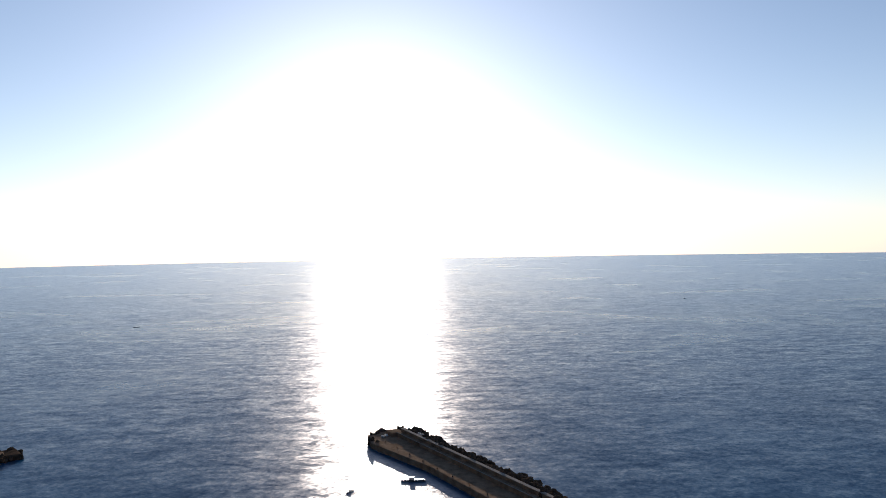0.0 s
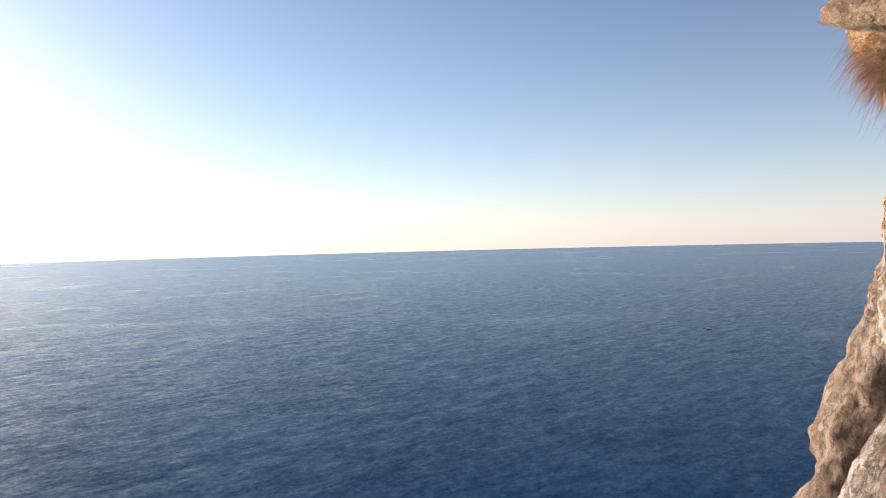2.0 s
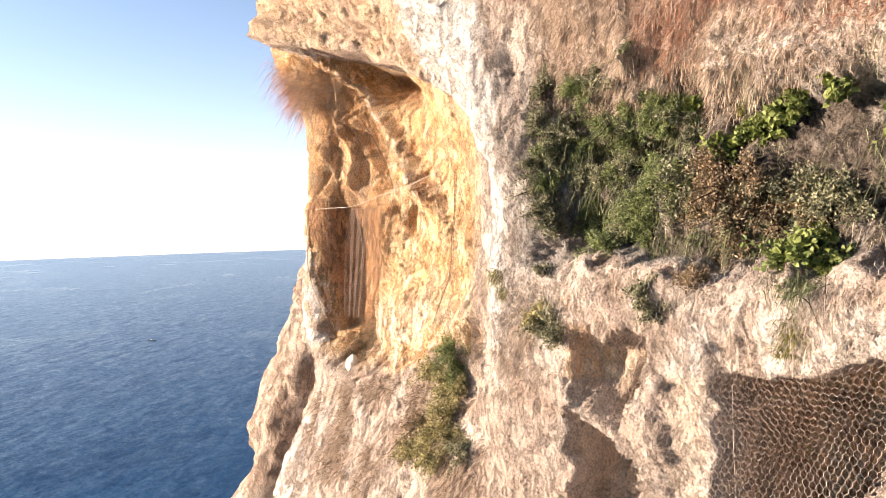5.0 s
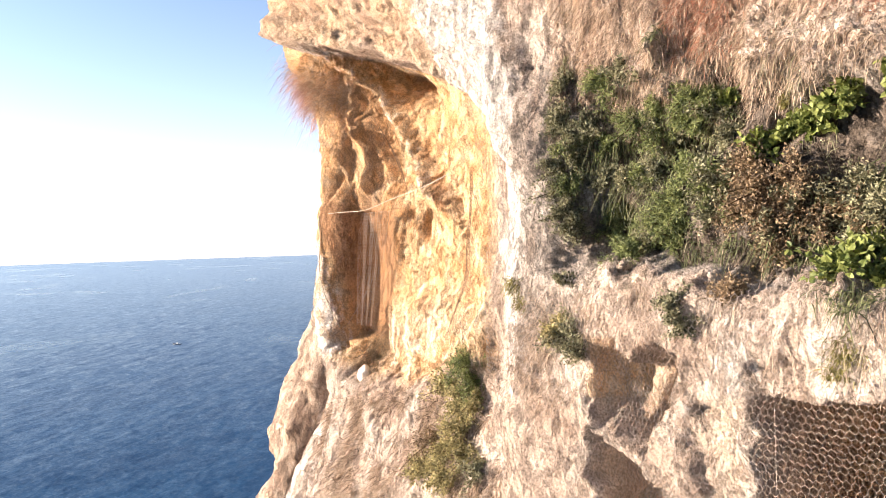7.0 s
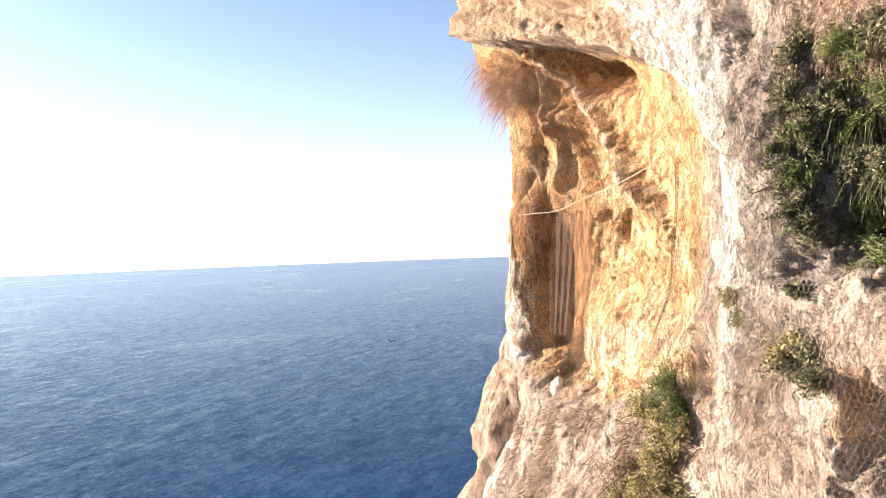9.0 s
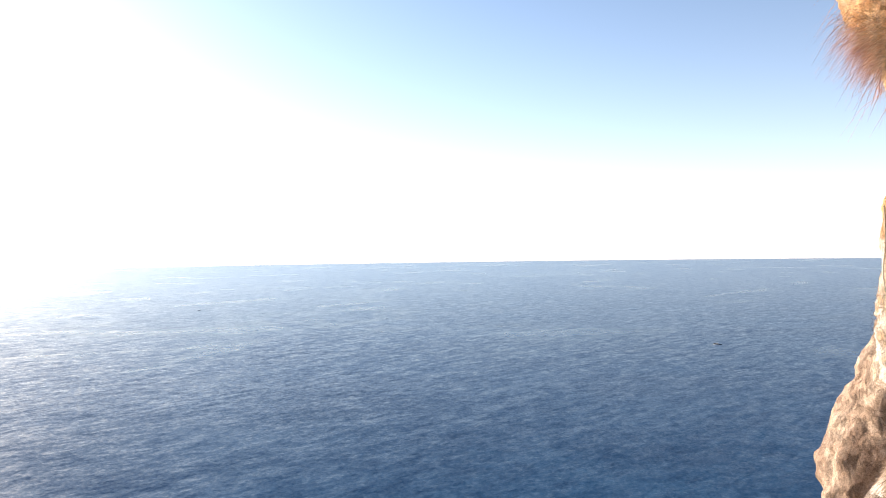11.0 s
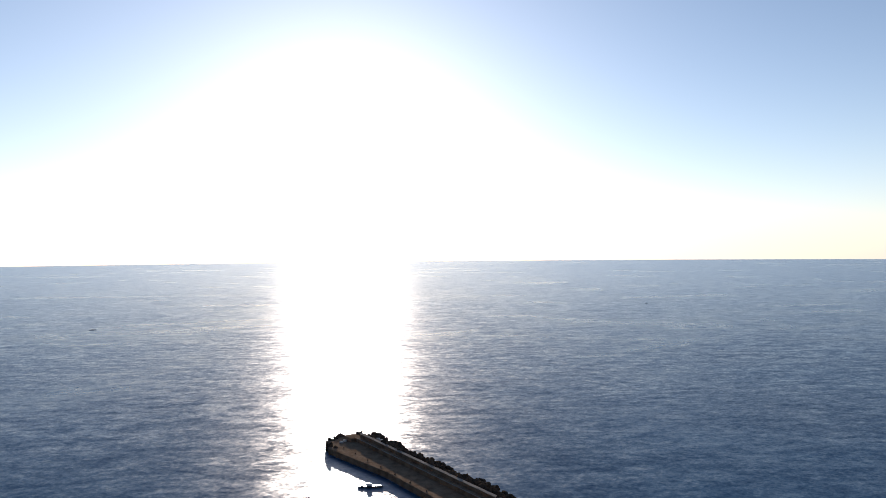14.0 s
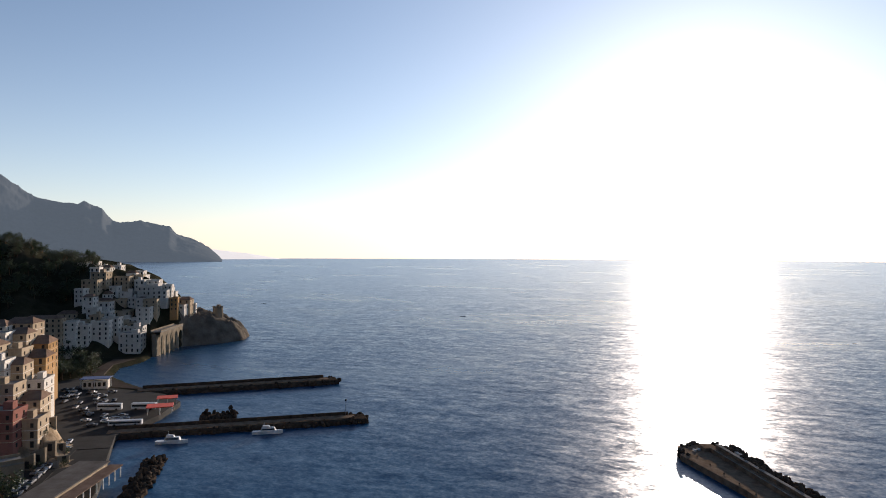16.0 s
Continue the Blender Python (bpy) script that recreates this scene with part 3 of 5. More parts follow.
LEAF = {
    "feathery": leaf_material("fresh green foliage", (0.04, 0.058, 0.018), (0.25, 0.28, 0.095)),
    "grass": leaf_material("dark green grass", (0.035, 0.042, 0.016), (0.17, 0.18, 0.075)),
    "olive": leaf_material("grey olive foliage", (0.05, 0.052, 0.024), (0.29, 0.275, 0.155)),
    "brown": leaf_material("withered foliage", (0.10, 0.065, 0.035), (0.30, 0.215, 0.12)),
    "golden": leaf_material("yellow olive foliage", (0.14, 0.12, 0.045), (0.44, 0.38, 0.17)),
    "broad": leaf_material("yellow green leaves", (0.085, 0.12, 0.022), (0.23, 0.26, 0.066), 0.3),
    "moss": leaf_material("yellow olive tufts", (0.12, 0.11, 0.03), (0.28, 0.25, 0.08)),
    "straw": leaf_material("dry straw", (0.23, 0.155, 0.10), (0.54, 0.42, 0.305)),
    "rust": leaf_material("rust red grass", (0.26, 0.11, 0.065), (0.48, 0.25, 0.155), 0.35),
}
STEM = mottled("brown stems", (0.08, 0.055, 0.035), (0.2, 0.14, 0.09), 8.0, 0.85, 6.0, 0.004)


def surf(s, z):
    """Points of the rock and its outward directions, for arrays of s and z."""
    s, z = np.asarray(s, float), np.asarray(z, float)
    f = lambda a, c: cliff_point(a, c, relief(a, c)[0])
    p = f(s, z)
    du, dz = f(s + 0.04, z) - p, f(s, z + 0.04) - p
    nn = np.cross(dz, du)
    nn /= np.linalg.norm(nn, axis=-1, keepdims=True)
    flip = nn[..., 0] * OUT.x + nn[..., 1] * OUT.y < -0.5
    nn[flip] *= -1
    return p, nn


def unit(a):
    return a / np.maximum(np.linalg.norm(a, axis=-1, keepdims=True), 1e-9)


def leaves(rng, base, along, length, width, fold=0.25):
    """Folded leaves: six corners, two halves. base, along: n x 3; length, width: n."""
    side = unit(np.cross(along, rng.normal(size=along.shape)))
    up = np.cross(side, along)
    L, W = length[:, None], width[:, None]
    tip = base + along * L
    m1, m2 = base + along * L * 0.35, base + along * L * 0.72
    pts = np.stack([base, m1 + side * W * 0.5 + up * W * fold, m2 + side * W * 0.36 + up * W * fold, tip,
                    m2 - side * W * 0.36 + up * W * fold, m1 - side * W * 0.5 + up * W * fold], 1)
    n = len(base)
    i = np.arange(n)[:, None] * 6
    return pts.reshape(-1, 3), np.concatenate([i + [0, 1, 2, 3], i + [0, 3, 4, 5]])


def blades(rng, base, along, length, width, droop):
    """Thin bent blades of three joints that sag under their weight."""
    side = unit(np.cross(along, rng.normal(size=along.shape))) * width[:, None] * 0.5
    L = length[:, None]
    sag = np.zeros_like(base)
    sag[:, 2] = -1
    p0, p1 = base, base + along * L * 0.45 + sag * L * droop * 0.18
    p2 = base + along * L * 0.85 + sag * L * droop * 0.75
    pts = np.stack([p0 - side, p0 + side, p1 + side, p1 - side, p2 + side * 0.25, p2 - side * 0.25], 1)
    i = np.arange(len(base))[:, None] * 6
    return pts.reshape(-1, 3), np.concatenate([i + [0, 1, 2, 3], i + [3, 2, 4, 5]])


def plant(kind, s, z, r, seed, label):
    """A plant rooted in the rock: stems that fan out of one foot, and the leaves along them."""
    rng = np.random.RandomState(seed)
    p, nn = surf([s], [z])
    foot, out = p[0], nn[0]
    thing = empty("shrub" if kind not in ("grass", "moss") else "grass_tuft", Matrix.Translation(foot - out * 0.02), label,
                  "grass" if kind in ("grass", "moss") else "shrub", "plants rooted in the cliff")
    foot_l = np.zeros(3)
    if kind in ("grass", "moss"):
        n = int(150 if kind == "grass" else 600)
        d = unit(out * 0.9 + rng.normal(size=(n, 3)) * 0.75 + np.array([0, 0, 0.25]))
        base = foot_l + rng.normal(size=(n, 3)) * r * np.array([0.42, 0.42, 0.36])
        base -= out * (base @ out)[:, None] * 0.85
        ln = r * rng.uniform(0.35, 1.15, n) if kind == "grass" else r * rng.uniform(0.3, 0.8, n)
        v, f = blades(rng, base, d, ln, rng.uniform(0.003, 0.007, n), 1.25 if kind == "grass" else 0.4)
        part("foliage", raw_mesh("foliage", v, f, LEAF[kind], False), None, thing)
        return thing
    ns = 15
    d = unit(out * 0.8 + rng.normal(size=(ns, 3)) * 0.75 + np.array([0, 0, 0.35]))
    sv, sf = [], []
    lb, la = [], []
    for k in range(ns):
        L = r * rng.uniform(0.6, 1.25)
        bend = rng.normal(size=3) * 0.25
        pts = [foot_l + d[k] * L * q + bend * L * q * q - np.array([0, 0, 0.25 * L * q * q]) for q in (0, 0.35, 0.7, 1.0)]
        a, c = tube(pts, [0.006, 0.005, 0.0035, 0.002], 4)
        sf += [tuple(i + len(sv) for i in q) for q in c]
        sv += a
        per = {"feathery": 170, "olive": 110, "brown": 110, "golden": 110, "broad": 30}[kind]
        q = rng.uniform(0.15, 1.05, per)
        spine = np.array([np.interp(q, (0, 0.35, 0.7, 1.0), [pp[ax] for pp in pts]) for ax in range(3)]).T
        lb.append(spine + rng.normal(size=(per, 3)) * r * 0.13)
        la.append(unit(d[k] * 0.7 + rng.normal(size=(per, 3)) * 0.8))
    part("stem", raw_mesh("stem", sv, sf, STEM, False), None, thing, "thin brown branching stem")
    lb, la = np.concatenate(lb), np.concatenate(la)
    n = len(lb)
    size = {"feathery": (0.031, 0.0062), "olive": (0.024, 0.011), "brown": (0.021, 0.011), "golden": (0.026, 0.013), "broad": (0.038, 0.032)}[kind]
    v, f = leaves(rng, lb, la, size[0] * rng.uniform(0.6, 1.3, n), size[1] * rng.uniform(0.7, 1.3, n))
    part("foliage", raw_mesh("foliage", v, f, LEAF[kind], False), None, thing)
    return thing


# s, z and reach of each plant
PLANTS = {
    "feathery": ([(3.11, 1.0, 0.17), (3.02, 0.72, 0.19), (2.86, 0.66, 0.15), (2.56, 0.8, 0.14), (2.42, 0.8, 0.12), (2.77, 0.06, 0.2), (2.68, 0.18, 0.16),
                  (2.9, -0.12, 0.13), (4.72, -1.06, 0.19), (4.66, -1.18, 0.16)], "feathery bright green shrub rooted in the cliff ledge"),
    "grass": ([(3.1, 0.38, 0.19), (2.95, 0.44, 0.19), (3.28, 0.55, 0.17), (2.75, 0.4, 0.17), (2.3, -0.04, 0.18), (2.5, -0.08, 0.17), (2.1, -0.1, 0.17),
               (1.9, -0.1, 0.17), (1.7, -0.12, 0.16), (3.22, 0.2, 0.16), (2.86, 0.24, 0.17), (2.62, 1.16, 0.09), (3.36, 0.75, 0.14), (2.45, 0.6, 0.13),
               (1.12, 0.3, 0.2), (1.05, 0.2, 0.18), (1.55, -0.28, 0.15), (1.46, -0.3, 0.14)], "long drooping dark green grass on the ledge"),
    "olive": ([(3.56, 0.48, 0.13), (3.53, 0.33, 0.14), (3.5, 0.17, 0.12), (3.47, 1.06, 0.11), (3.5, 0.8, 0.12), (3.42, 0.62, 0.13), (2.4, 0.27, 0.18),
               (2.3, 0.36, 0.13), (2.52, 0.38, 0.13), (1.52, 0.1, 0.15), (1.6, 0.2, 0.15), (1.4, 0.14, 0.13), (1.77, 0.13, 0.17), (1.66, 0.0, 0.16),
               (3.36, -0.3, 0.08), (3.32, -0.66, 0.16), (3.22, -0.72, 0.13), (2.42, -0.4, 0.13), (2.36, -0.5, 0.1), (4.4, -1.86, 0.15), (2.9, 1.02, 0.11)],
              "small-leaved grey olive shrub behind the wire netting"),
    "brown": ([(2.07, 0.22, 0.2), (2.0, 0.06, 0.17), (2.2, 0.12, 0.16), (1.92, 0.25, 0.16), (2.15, 0.36, 0.13), (1.86, 0.08, 0.15), (2.11, -0.32, 0.13),
               (5.1, -1.75, 0.2), (2.24, 0.26, 0.14)], "withered brown shrub with small leaves"),
    "golden": ([(4.95, -1.3, 0.2), (4.8, -1.42, 0.22), (4.72, -1.6, 0.22), (4.85, -1.75, 0.2), (4.6, -1.78, 0.2), (4.95, -1.9, 0.2), (4.6, -1.36, 0.16),
                (4.75, -2.0, 0.2), (5.2, -2.05, 0.18), (3.4, -0.6, 0.12)], "yellow olive shrub on the dry slope"),
    "broad": ([(2.1, 0.45, 0.1), (2.02, 0.5, 0.1), (1.92, 0.55, 0.09), (1.84, 0.54, 0.08), (1.68, 0.6, 0.11), (1.6, 0.66, 0.09), (2.32, 0.76, 0.06),
               (1.62, -0.16, 0.14), (1.54, -0.1, 0.12), (1.5, -0.24, 0.12), (1.14, 0.56, 0.14), (1.05, 0.5, 0.12), (1.38, 0.7, 0.08)], "broad-leaved yellow green plant in sunlight"),
    "moss": ([(3.86, -0.36, 0.11), (1.54, -0.56, 0.09), (3.82, -0.46, 0.08), (1.56, -0.66, 0.08), (2.02, 0.68, 0.05)], "short yellow olive tuft on bare rock"),
}
filler = random.Random(77)
for k in range(44):     # the pocket is closely grown
    kind = filler.choices(("olive", "feathery", "grass"), (3, 3.5, 1))[0]
    PLANTS[kind][0].append((filler.uniform(2.3, 3.5), filler.uniform(-0.1, 0.85), filler.uniform(0.08, 0.14)))
for k in range(16):
    kind = filler.choices(("olive", "brown", "grass"), (3, 3, 2))[0]
    PLANTS[kind][0].append((filler.uniform(1.5, 2.3), filler.uniform(-0.12, 0.3), filler.uniform(0.08, 0.13)))
seed = 100
for kind, (spots, label) in PLANTS.items():
    for s, z, r in spots:
        seed += 1
        plant(kind, s, z, r, seed, label)


def brush(name, label, mat, inside, box_s, box_z, count, reach, width, seed, droop=0.6, pull=(0, 0, 0)):
    """Dry growth that nobody could count, spread over a stretch of the rock."""
    rng = np.random.RandomState(seed)
    s, z = rng.uniform(*box_s, count), rng.uniform(*box_z, count)
    ok = inside(s, z) > rng.uniform(0, 1, count)
    p, nn = surf(s[ok], z[ok])
    d = unit(nn * 0.8 + rng.normal(size=p.shape) * 0.8 + np.array(pull))
    n = len(p)
    v, f = blades(rng, p - nn * 0.01, d, reach * rng.uniform(0.35, 1.25, n), rng.uniform(0.5, 1.3, n) * width, droop)
    ob = new(name, raw_mesh(name, v, f, mat, False))
    return tagged(ob, label, "dry grass", kind="stuff")


def patchy(lo, hi, k=2.0, w=0.0):
    return lambda s, z: sstep(lo, hi, fbm(s * k, z * k, s * 0 + 30 + w, 4))


slope_patch = lambda s, z: sstep(-0.05, 0.35, fbm(s * 1.6, z * 1.6, s * 0 + 31, 4)) * sstep(0.0, 0.25, (-1.05 - 0.24 * (s - 4.5)) - z) * sstep(7.9, 7.2, s)
brush("dry_brush", "dry brown brush on the slope below the hollow", LEAF["straw"], slope_patch, (4.1, 7.8), (-3.2, -1.0), 75000, 0.12, 0.006, 501)
brush("dry_twigs", "dead twigs in a tangle on the lower slope", STEM, slope_patch, (4.2, 7.4), (-3.0, -1.1), 5000, 0.2, 0.004, 502, 0.3)
brush("dry_grass", "dry reddish grass over the planted ledge", LEAF["straw"], lambda s, z: patchy(-1.1, -0.2, 1.4, 2)(s, z) * sstep(0.62, 0.95, z + 0.12 * (s - 1.5)) * sstep(3.7, 3.3, s),
      (0.2, 3.7), (0.5, 2.2), 130000, 0.055, 0.0038, 503, 0.9)
brush("rusty_scrub", "rust brown scrub above the ledge", LEAF["rust"], lambda s, z: patchy(-0.25, 0.25, 1.8, 5)(s, z) * sstep(0.85, 1.1, z), (0.2, 2.6), (0.8, 2.0), 40000, 0.09, 0.003, 504, 0.7)
brush("dry_scrub", "dry scrub at the foot of the pale rib", LEAF["straw"], lambda s, z: patchy(-0.2, 0.2, 2.0, 8)(s, z) * np.exp(-((s - 3.4) / 0.42) ** 2 - ((z + 0.85) / 0.35) ** 2),
      (2.5, 4.3), (-1.7, -0.3), 30000, 0.11, 0.0035, 505, 0.7)
brush("ledge_grass", "dry and green grass growing through the wire on the ledge", LEAF["olive"], lambda s, z: patchy(-0.1, 0.3, 2.4, 9)(s, z) * sstep(-0.45, -0.1, z) * sstep(1.2, 0.9, z),
      (0.8, 3.35), (-0.5, 1.2), 6000, 0.10, 0.004, 506, 1.1)
brush("hanging_straw", "dry straw hanging off the ledge edge", LEAF["straw"], lambda s, z: patchy(-0.1, 0.3, 2.6, 12)(s, z) * np.exp(-((z + 0.28) / 0.22) ** 2), (0.8, 3.3), (-0.8, 0.2), 9000, 0.12, 0.004, 507, 1.6)
brush("red_grass", "thick tuft of rust red grass under the overhang", LEAF["rust"], lambda s, z: np.exp(-((s - 8.25) / 0.35) ** 2 - ((z - 1.95) / 0.24) ** 2), (7.5, 9.2), (1.1, 2.6), 22000, 0.42, 0.003, 508, 0.6,
      (0.35, 0.95, -0.1))
brush("overhang_twigs", "tangle of dry twigs under the overhang", LEAF["straw"], lambda s, z: np.exp(-((s - 7.78) / 0.24) ** 2 - ((z - lip(s) + 0.5) / 0.22) ** 2), (7.2, 8.4), (1.3, 2.5), 17000, 0.22, 0.0032, 509, 0.3, (-0.1, 0.5, 0.1))
brush("alcove_bush", "dry bush at the foot of the netting", LEAF["brown"], lambda s, z: np.exp(-((s - 6.95) / 0.28) ** 2 - ((z + 1.25) / 0.2) ** 2), (6.3, 7.6), (-1.7, -0.8), 26000, 0.15, 0.003, 510, 0.5)

# wire netting: hexagons of twisted wire over the face
WIRE = bpy.data.materials.new("galvanised wire")
WIRE.use_nodes = True
wb = WIRE.node_tree.nodes["Principled BSDF"]
wb.inputs["Metallic"].default_value, wb.inputs["Roughness"].default_value = 0.35, 0.5
wcol = ramp(WIRE.node_tree.nodes, WIRE.node_tree.links, noise_tex(WIRE.node_tree.nodes, WIRE.node_tree.links, None, 6.0), [(0.3, (0.40, 0.33, 0.27)), (0.7, (0.58, 0.51, 0.44))])
WIRE.node_tree.links.new(wcol, wb.inputs["Base Color"])
RUSTY = mottled("rusted wire", (0.16, 0.10, 0.06), (0.30, 0.20, 0.12), 6.0, 0.8, 4.0, 0.001)
ROPE = mottled("pale rope", (0.45, 0.38, 0.28), (0.62, 0.55, 0.42), 20.0, 0.8, 4.0, 0.002)

es = np.arange(0.2, 8.3, 0.05)
ez = np.arange(-3.0, 2.6, 0.05)
ES, EZ = np.meshgrid(es, ez, indexing="ij")
env = relief(ES, EZ)[0]
over_cave = (ES < 3.1) & (EZ < -0.72)
env = np.where(over_cave, np.maximum(env, 0.02 + 0.03 * np.sin(ES * 9)), env)
for _ in range(9):      # the wire rests on the high points
    q = np.pad(env, 1, mode="edge")
    env = np.maximum.reduce([q[:-2, 1:-1], q[2:, 1:-1], q[1:-1, :-2], q[1:-1, 2:], q[1:-1, 1:-1]]) * 0.6 + env * 0.4
for _ in range(8):
    q = np.pad(env, 1, mode="edge")
    env = (q[:-2, 1:-1] + q[2:, 1:-1] + q[1:-1, :-2] + q[1:-1, 2:] + 2 * q[1:-1, 1:-1]) / 6


def on_net(s, z):
    """Offset of the wire by the grid of its envelope."""
    a = np.clip((s - es[0]) / 0.05, 0, len(es) - 1.001)
    c = np.clip((z - ez[0]) / 0.05, 0, len(ez) - 1.001)
    i, j = a.astype(int), c.astype(int)
    fa, fc = a - i, c - j
    return (env[i, j] * (1 - fa) * (1 - fc) + env[i + 1, j] * fa * (1 - fc) + env[i, j + 1] * (1 - fa) * fc + env[i + 1, j + 1] * fa * fc) + 0.02 + 0.055 * sstep(4.4, 5.0, s)


def hex_edges(width, height, w=0.037, twist=0.019, slant=0.017):
    """Edges (pairs of points) of a sheet of hexagonal netting."""
    row = twist + slant
    out = []
    for j in range(int(height / row)):
        for i in range(int(width / w)):
            x, y = i * w + (w / 2 if j % 2 else 0), j * row
            out += [((x, y), (x, y + twist)), ((x, y + twist), (x + w / 2, y + row)), ((x, y + twist), (x - w / 2, y + row))]
    return np.array(out)


def wires(ends, radius):
    """Three-sided wires between pairs of points, n x 2 x 3."""
    a, c = ends[:, 0], ends[:, 1]
    d = unit(c - a)
    u = unit(np.cross(d, np.array([0.31, 0.52, 0.79])))
    w = np.cross(d, u)
    ring = [u * math.cos(k) + w * math.sin(k) for k in (0, 2.094, 4.189)]
    v = np.stack([a + q * radius for q in ring] + [c + q * radius for q in ring], 1).reshape(-1, 3)
    i = np.arange(len(a))[:, None] * 6
    return v, np.concatenate([i + [0, 1, 4, 3], i + [1, 2, 5, 4], i + [2, 0, 3, 5]])


E2 = hex_edges(7.6, 5.0)
jig = lambda p: 0.008 * np.stack([gnoise(p[..., 0] * 9, p[..., 1] * 9, p[..., 0] * 0 + 3), gnoise(p[..., 0] * 9, p[..., 1] * 9, p[..., 0] * 0 + 7)], -1)
E2 = E2 + np.array([0.45, -2.9]) + jig(E2)
mid = E2.mean(1)
ms, mz = mid[:, 0], mid[:, 1]
in_hollow = (ms > 6.35) & (mz > -1.0) & (mz < lip(ms) - 0.2) | (ms > 6.0) & (mz > lip(ms) - 0.6) & (mz < lip(ms) - 0.24) | (ms > 4.62) & (ms < 5.1) & (mz > -0.9) & (mz < 0.6)
keep = np.where(ms > 4.25, in_hollow, mz < 1.4) & ~((ms > 3.5) & (mz < -1.0))
grown = (mid[:, 0] > 0.4) & (mid[:, 0] < 3.6) & (mid[:, 1] > -0.22 + 0.4 * gnoise(mid[:, 0] * 3, mid[:, 1] * 3, mid[:, 0] * 0)) & (mid[:, 1] < 1.5)
E2 = E2[keep & (mid[:, 0] < 7.55) & ~grown]
net = empty("rockfall_net", Matrix.Identity(4), "hexagonal galvanised wire netting draped over the cliff face", "netting")
for k in range(4):      # strips of the roll, laced side by side
    strip = E2[(E2[:, :, 0].mean(1) >= 0.45 + 1.9 * k) & (E2[:, :, 0].mean(1) < 2.35 + 1.9 * k)]
    part("net_panel", raw_mesh("net_panel", *wires(cliff_point(strip[..., 0], strip[..., 1], on_net(strip[..., 0], strip[..., 1])), (0.0011, 0.0010, 0.0011, 0.0012)[k]), WIRE if k < 2 else RUSTY, False), None, net)

# a loose length of the netting hangs in folds inside the hollow
E3 = hex_edges(1.5, 1.4)
fx, fy = E3[..., 0] / 1.5, E3[..., 1] / 1.4
cs = 7.02 - 0.50 * fx * fy + (1 - fy) * (0.22 - 0.30 * fx)
cn = -3.58 + 0.045 * np.sin(fx * 22 + 3 * fy) * (0.4 + 0.6 * fy) - 0.05 * fx
cz = -0.95 + 1.32 * fy
E3W = np.stack([ALONG.x * cs + OUT.x * cn, ALONG.y * cs + OUT.y * cn, EYE + cz], -1)
fold = new("loose_net", raw_mesh("loose_net", *wires(E3W, 0.0012), WIRE, False))
tagged(fold, "loose wire netting hanging in tight folds", "netting")


def rope(name, label, category, stations, radius, sides=5, mat=None):
    pts = [place(*q) for q in stations]
    dense = []
    for i in range(len(pts) - 1):
        for k in range(6):
            q = k / 6
            a, c, d, e = pts[max(i - 1, 0)], pts[i], pts[i + 1], pts[min(i + 2, len(pts) - 1)]
            dense.append(0.5 * ((2 * c) + (d - a) * q + (2 * a - 5 * c + 4 * d - e) * q * q + (3 * c - a - 3 * d + e) * q ** 3))
    dense.append(pts[-1])
    v, f = tube(dense, [radius * (1 - 0.5 * k / len(dense)) if category == "root" else radius for k in range(len(dense))], sides)
    return tagged(new(name, raw_mesh(name, v, f, mat or ROPE)), label, category)


rope("rope", "pale rope strung across the hollow in front of the netting", "rope",
     [(8.16, -3.50, 0.37), (7.3, -3.42, 0.36), (6.5, -3.34, 0.345), (5.6, -3.16, 0.40), (4.8, -3.02, 0.45), (4.25, -2.90, 0.50)], 0.003)


def on_rock(u, z, out):
    """A point held off the rock, as stations of a cable."""
    u, z = np.array([float(u)]), np.array([float(z)])
    p = Vector(cliff_point(u, z, relief(u, z, False)[0] + out)[0])
    return p.dot(ALONG), p.dot(OUT), float(z[0])


# added pale tube stands in for the white rock rim of the alcove
rope("alcove_rim", "pale line along the rock rim of the alcove", "cable", [on_rock(7.84 - 0.34 * q + 0.06 * math.sin(3.14 * q), 0.36 - 1.36 * q, 0.02) for q in (0, 0.25, 0.5, 0.75, 1.0)], 0.006)
rope("net_seam", "thin seam cable of the netting", "cable", [on_rock(7.22 + 0.24 * q * q, 0.33 - 1.3 * q, 0.10) for q in (0, 0.3, 0.6, 1.0)], 0.003, mat=WIRE)
rope("cave_cable", "thin cable down the edge of the netted cave", "cable", [(1.95, -3.27, -0.86), (1.93, -3.24, -1.3), (1.9, -3.22, -1.9)], 0.0012, mat=WIRE)
bm = bmesh.new()
bmesh.ops.create_icosphere(bm, subdivisions=3, radius=0.105)
for q in bm.verts:
    k = 1 + 0.25 * noise.noise(q.co * 14)
    q.co = Vector((q.co.x * 0.85, q.co.y * 0.7, q.co.z * 1.15)) * k
stone = new("stone", mesh_of("stone", bm, mottled("pale stone", (0.68, 0.62, 0.52), (0.82, 0.77, 0.68), 6.0, 0.9, 6.0, 0.01)))
sp, sn = surf([6.9], [-1.52])
stone.location = Vector(sp[0]) + Vector(sn[0]) * 0.06
tagged(stone, "small pale loose stone on the dry slope", "stone")

# ---- the breakwater ahead ----
QUAY_STONE = mottled("brown quay masonry", (0.15, 0.105, 0.07), (0.29, 0.215, 0.15), 0.3, 0.95, 12.0, 0.03)


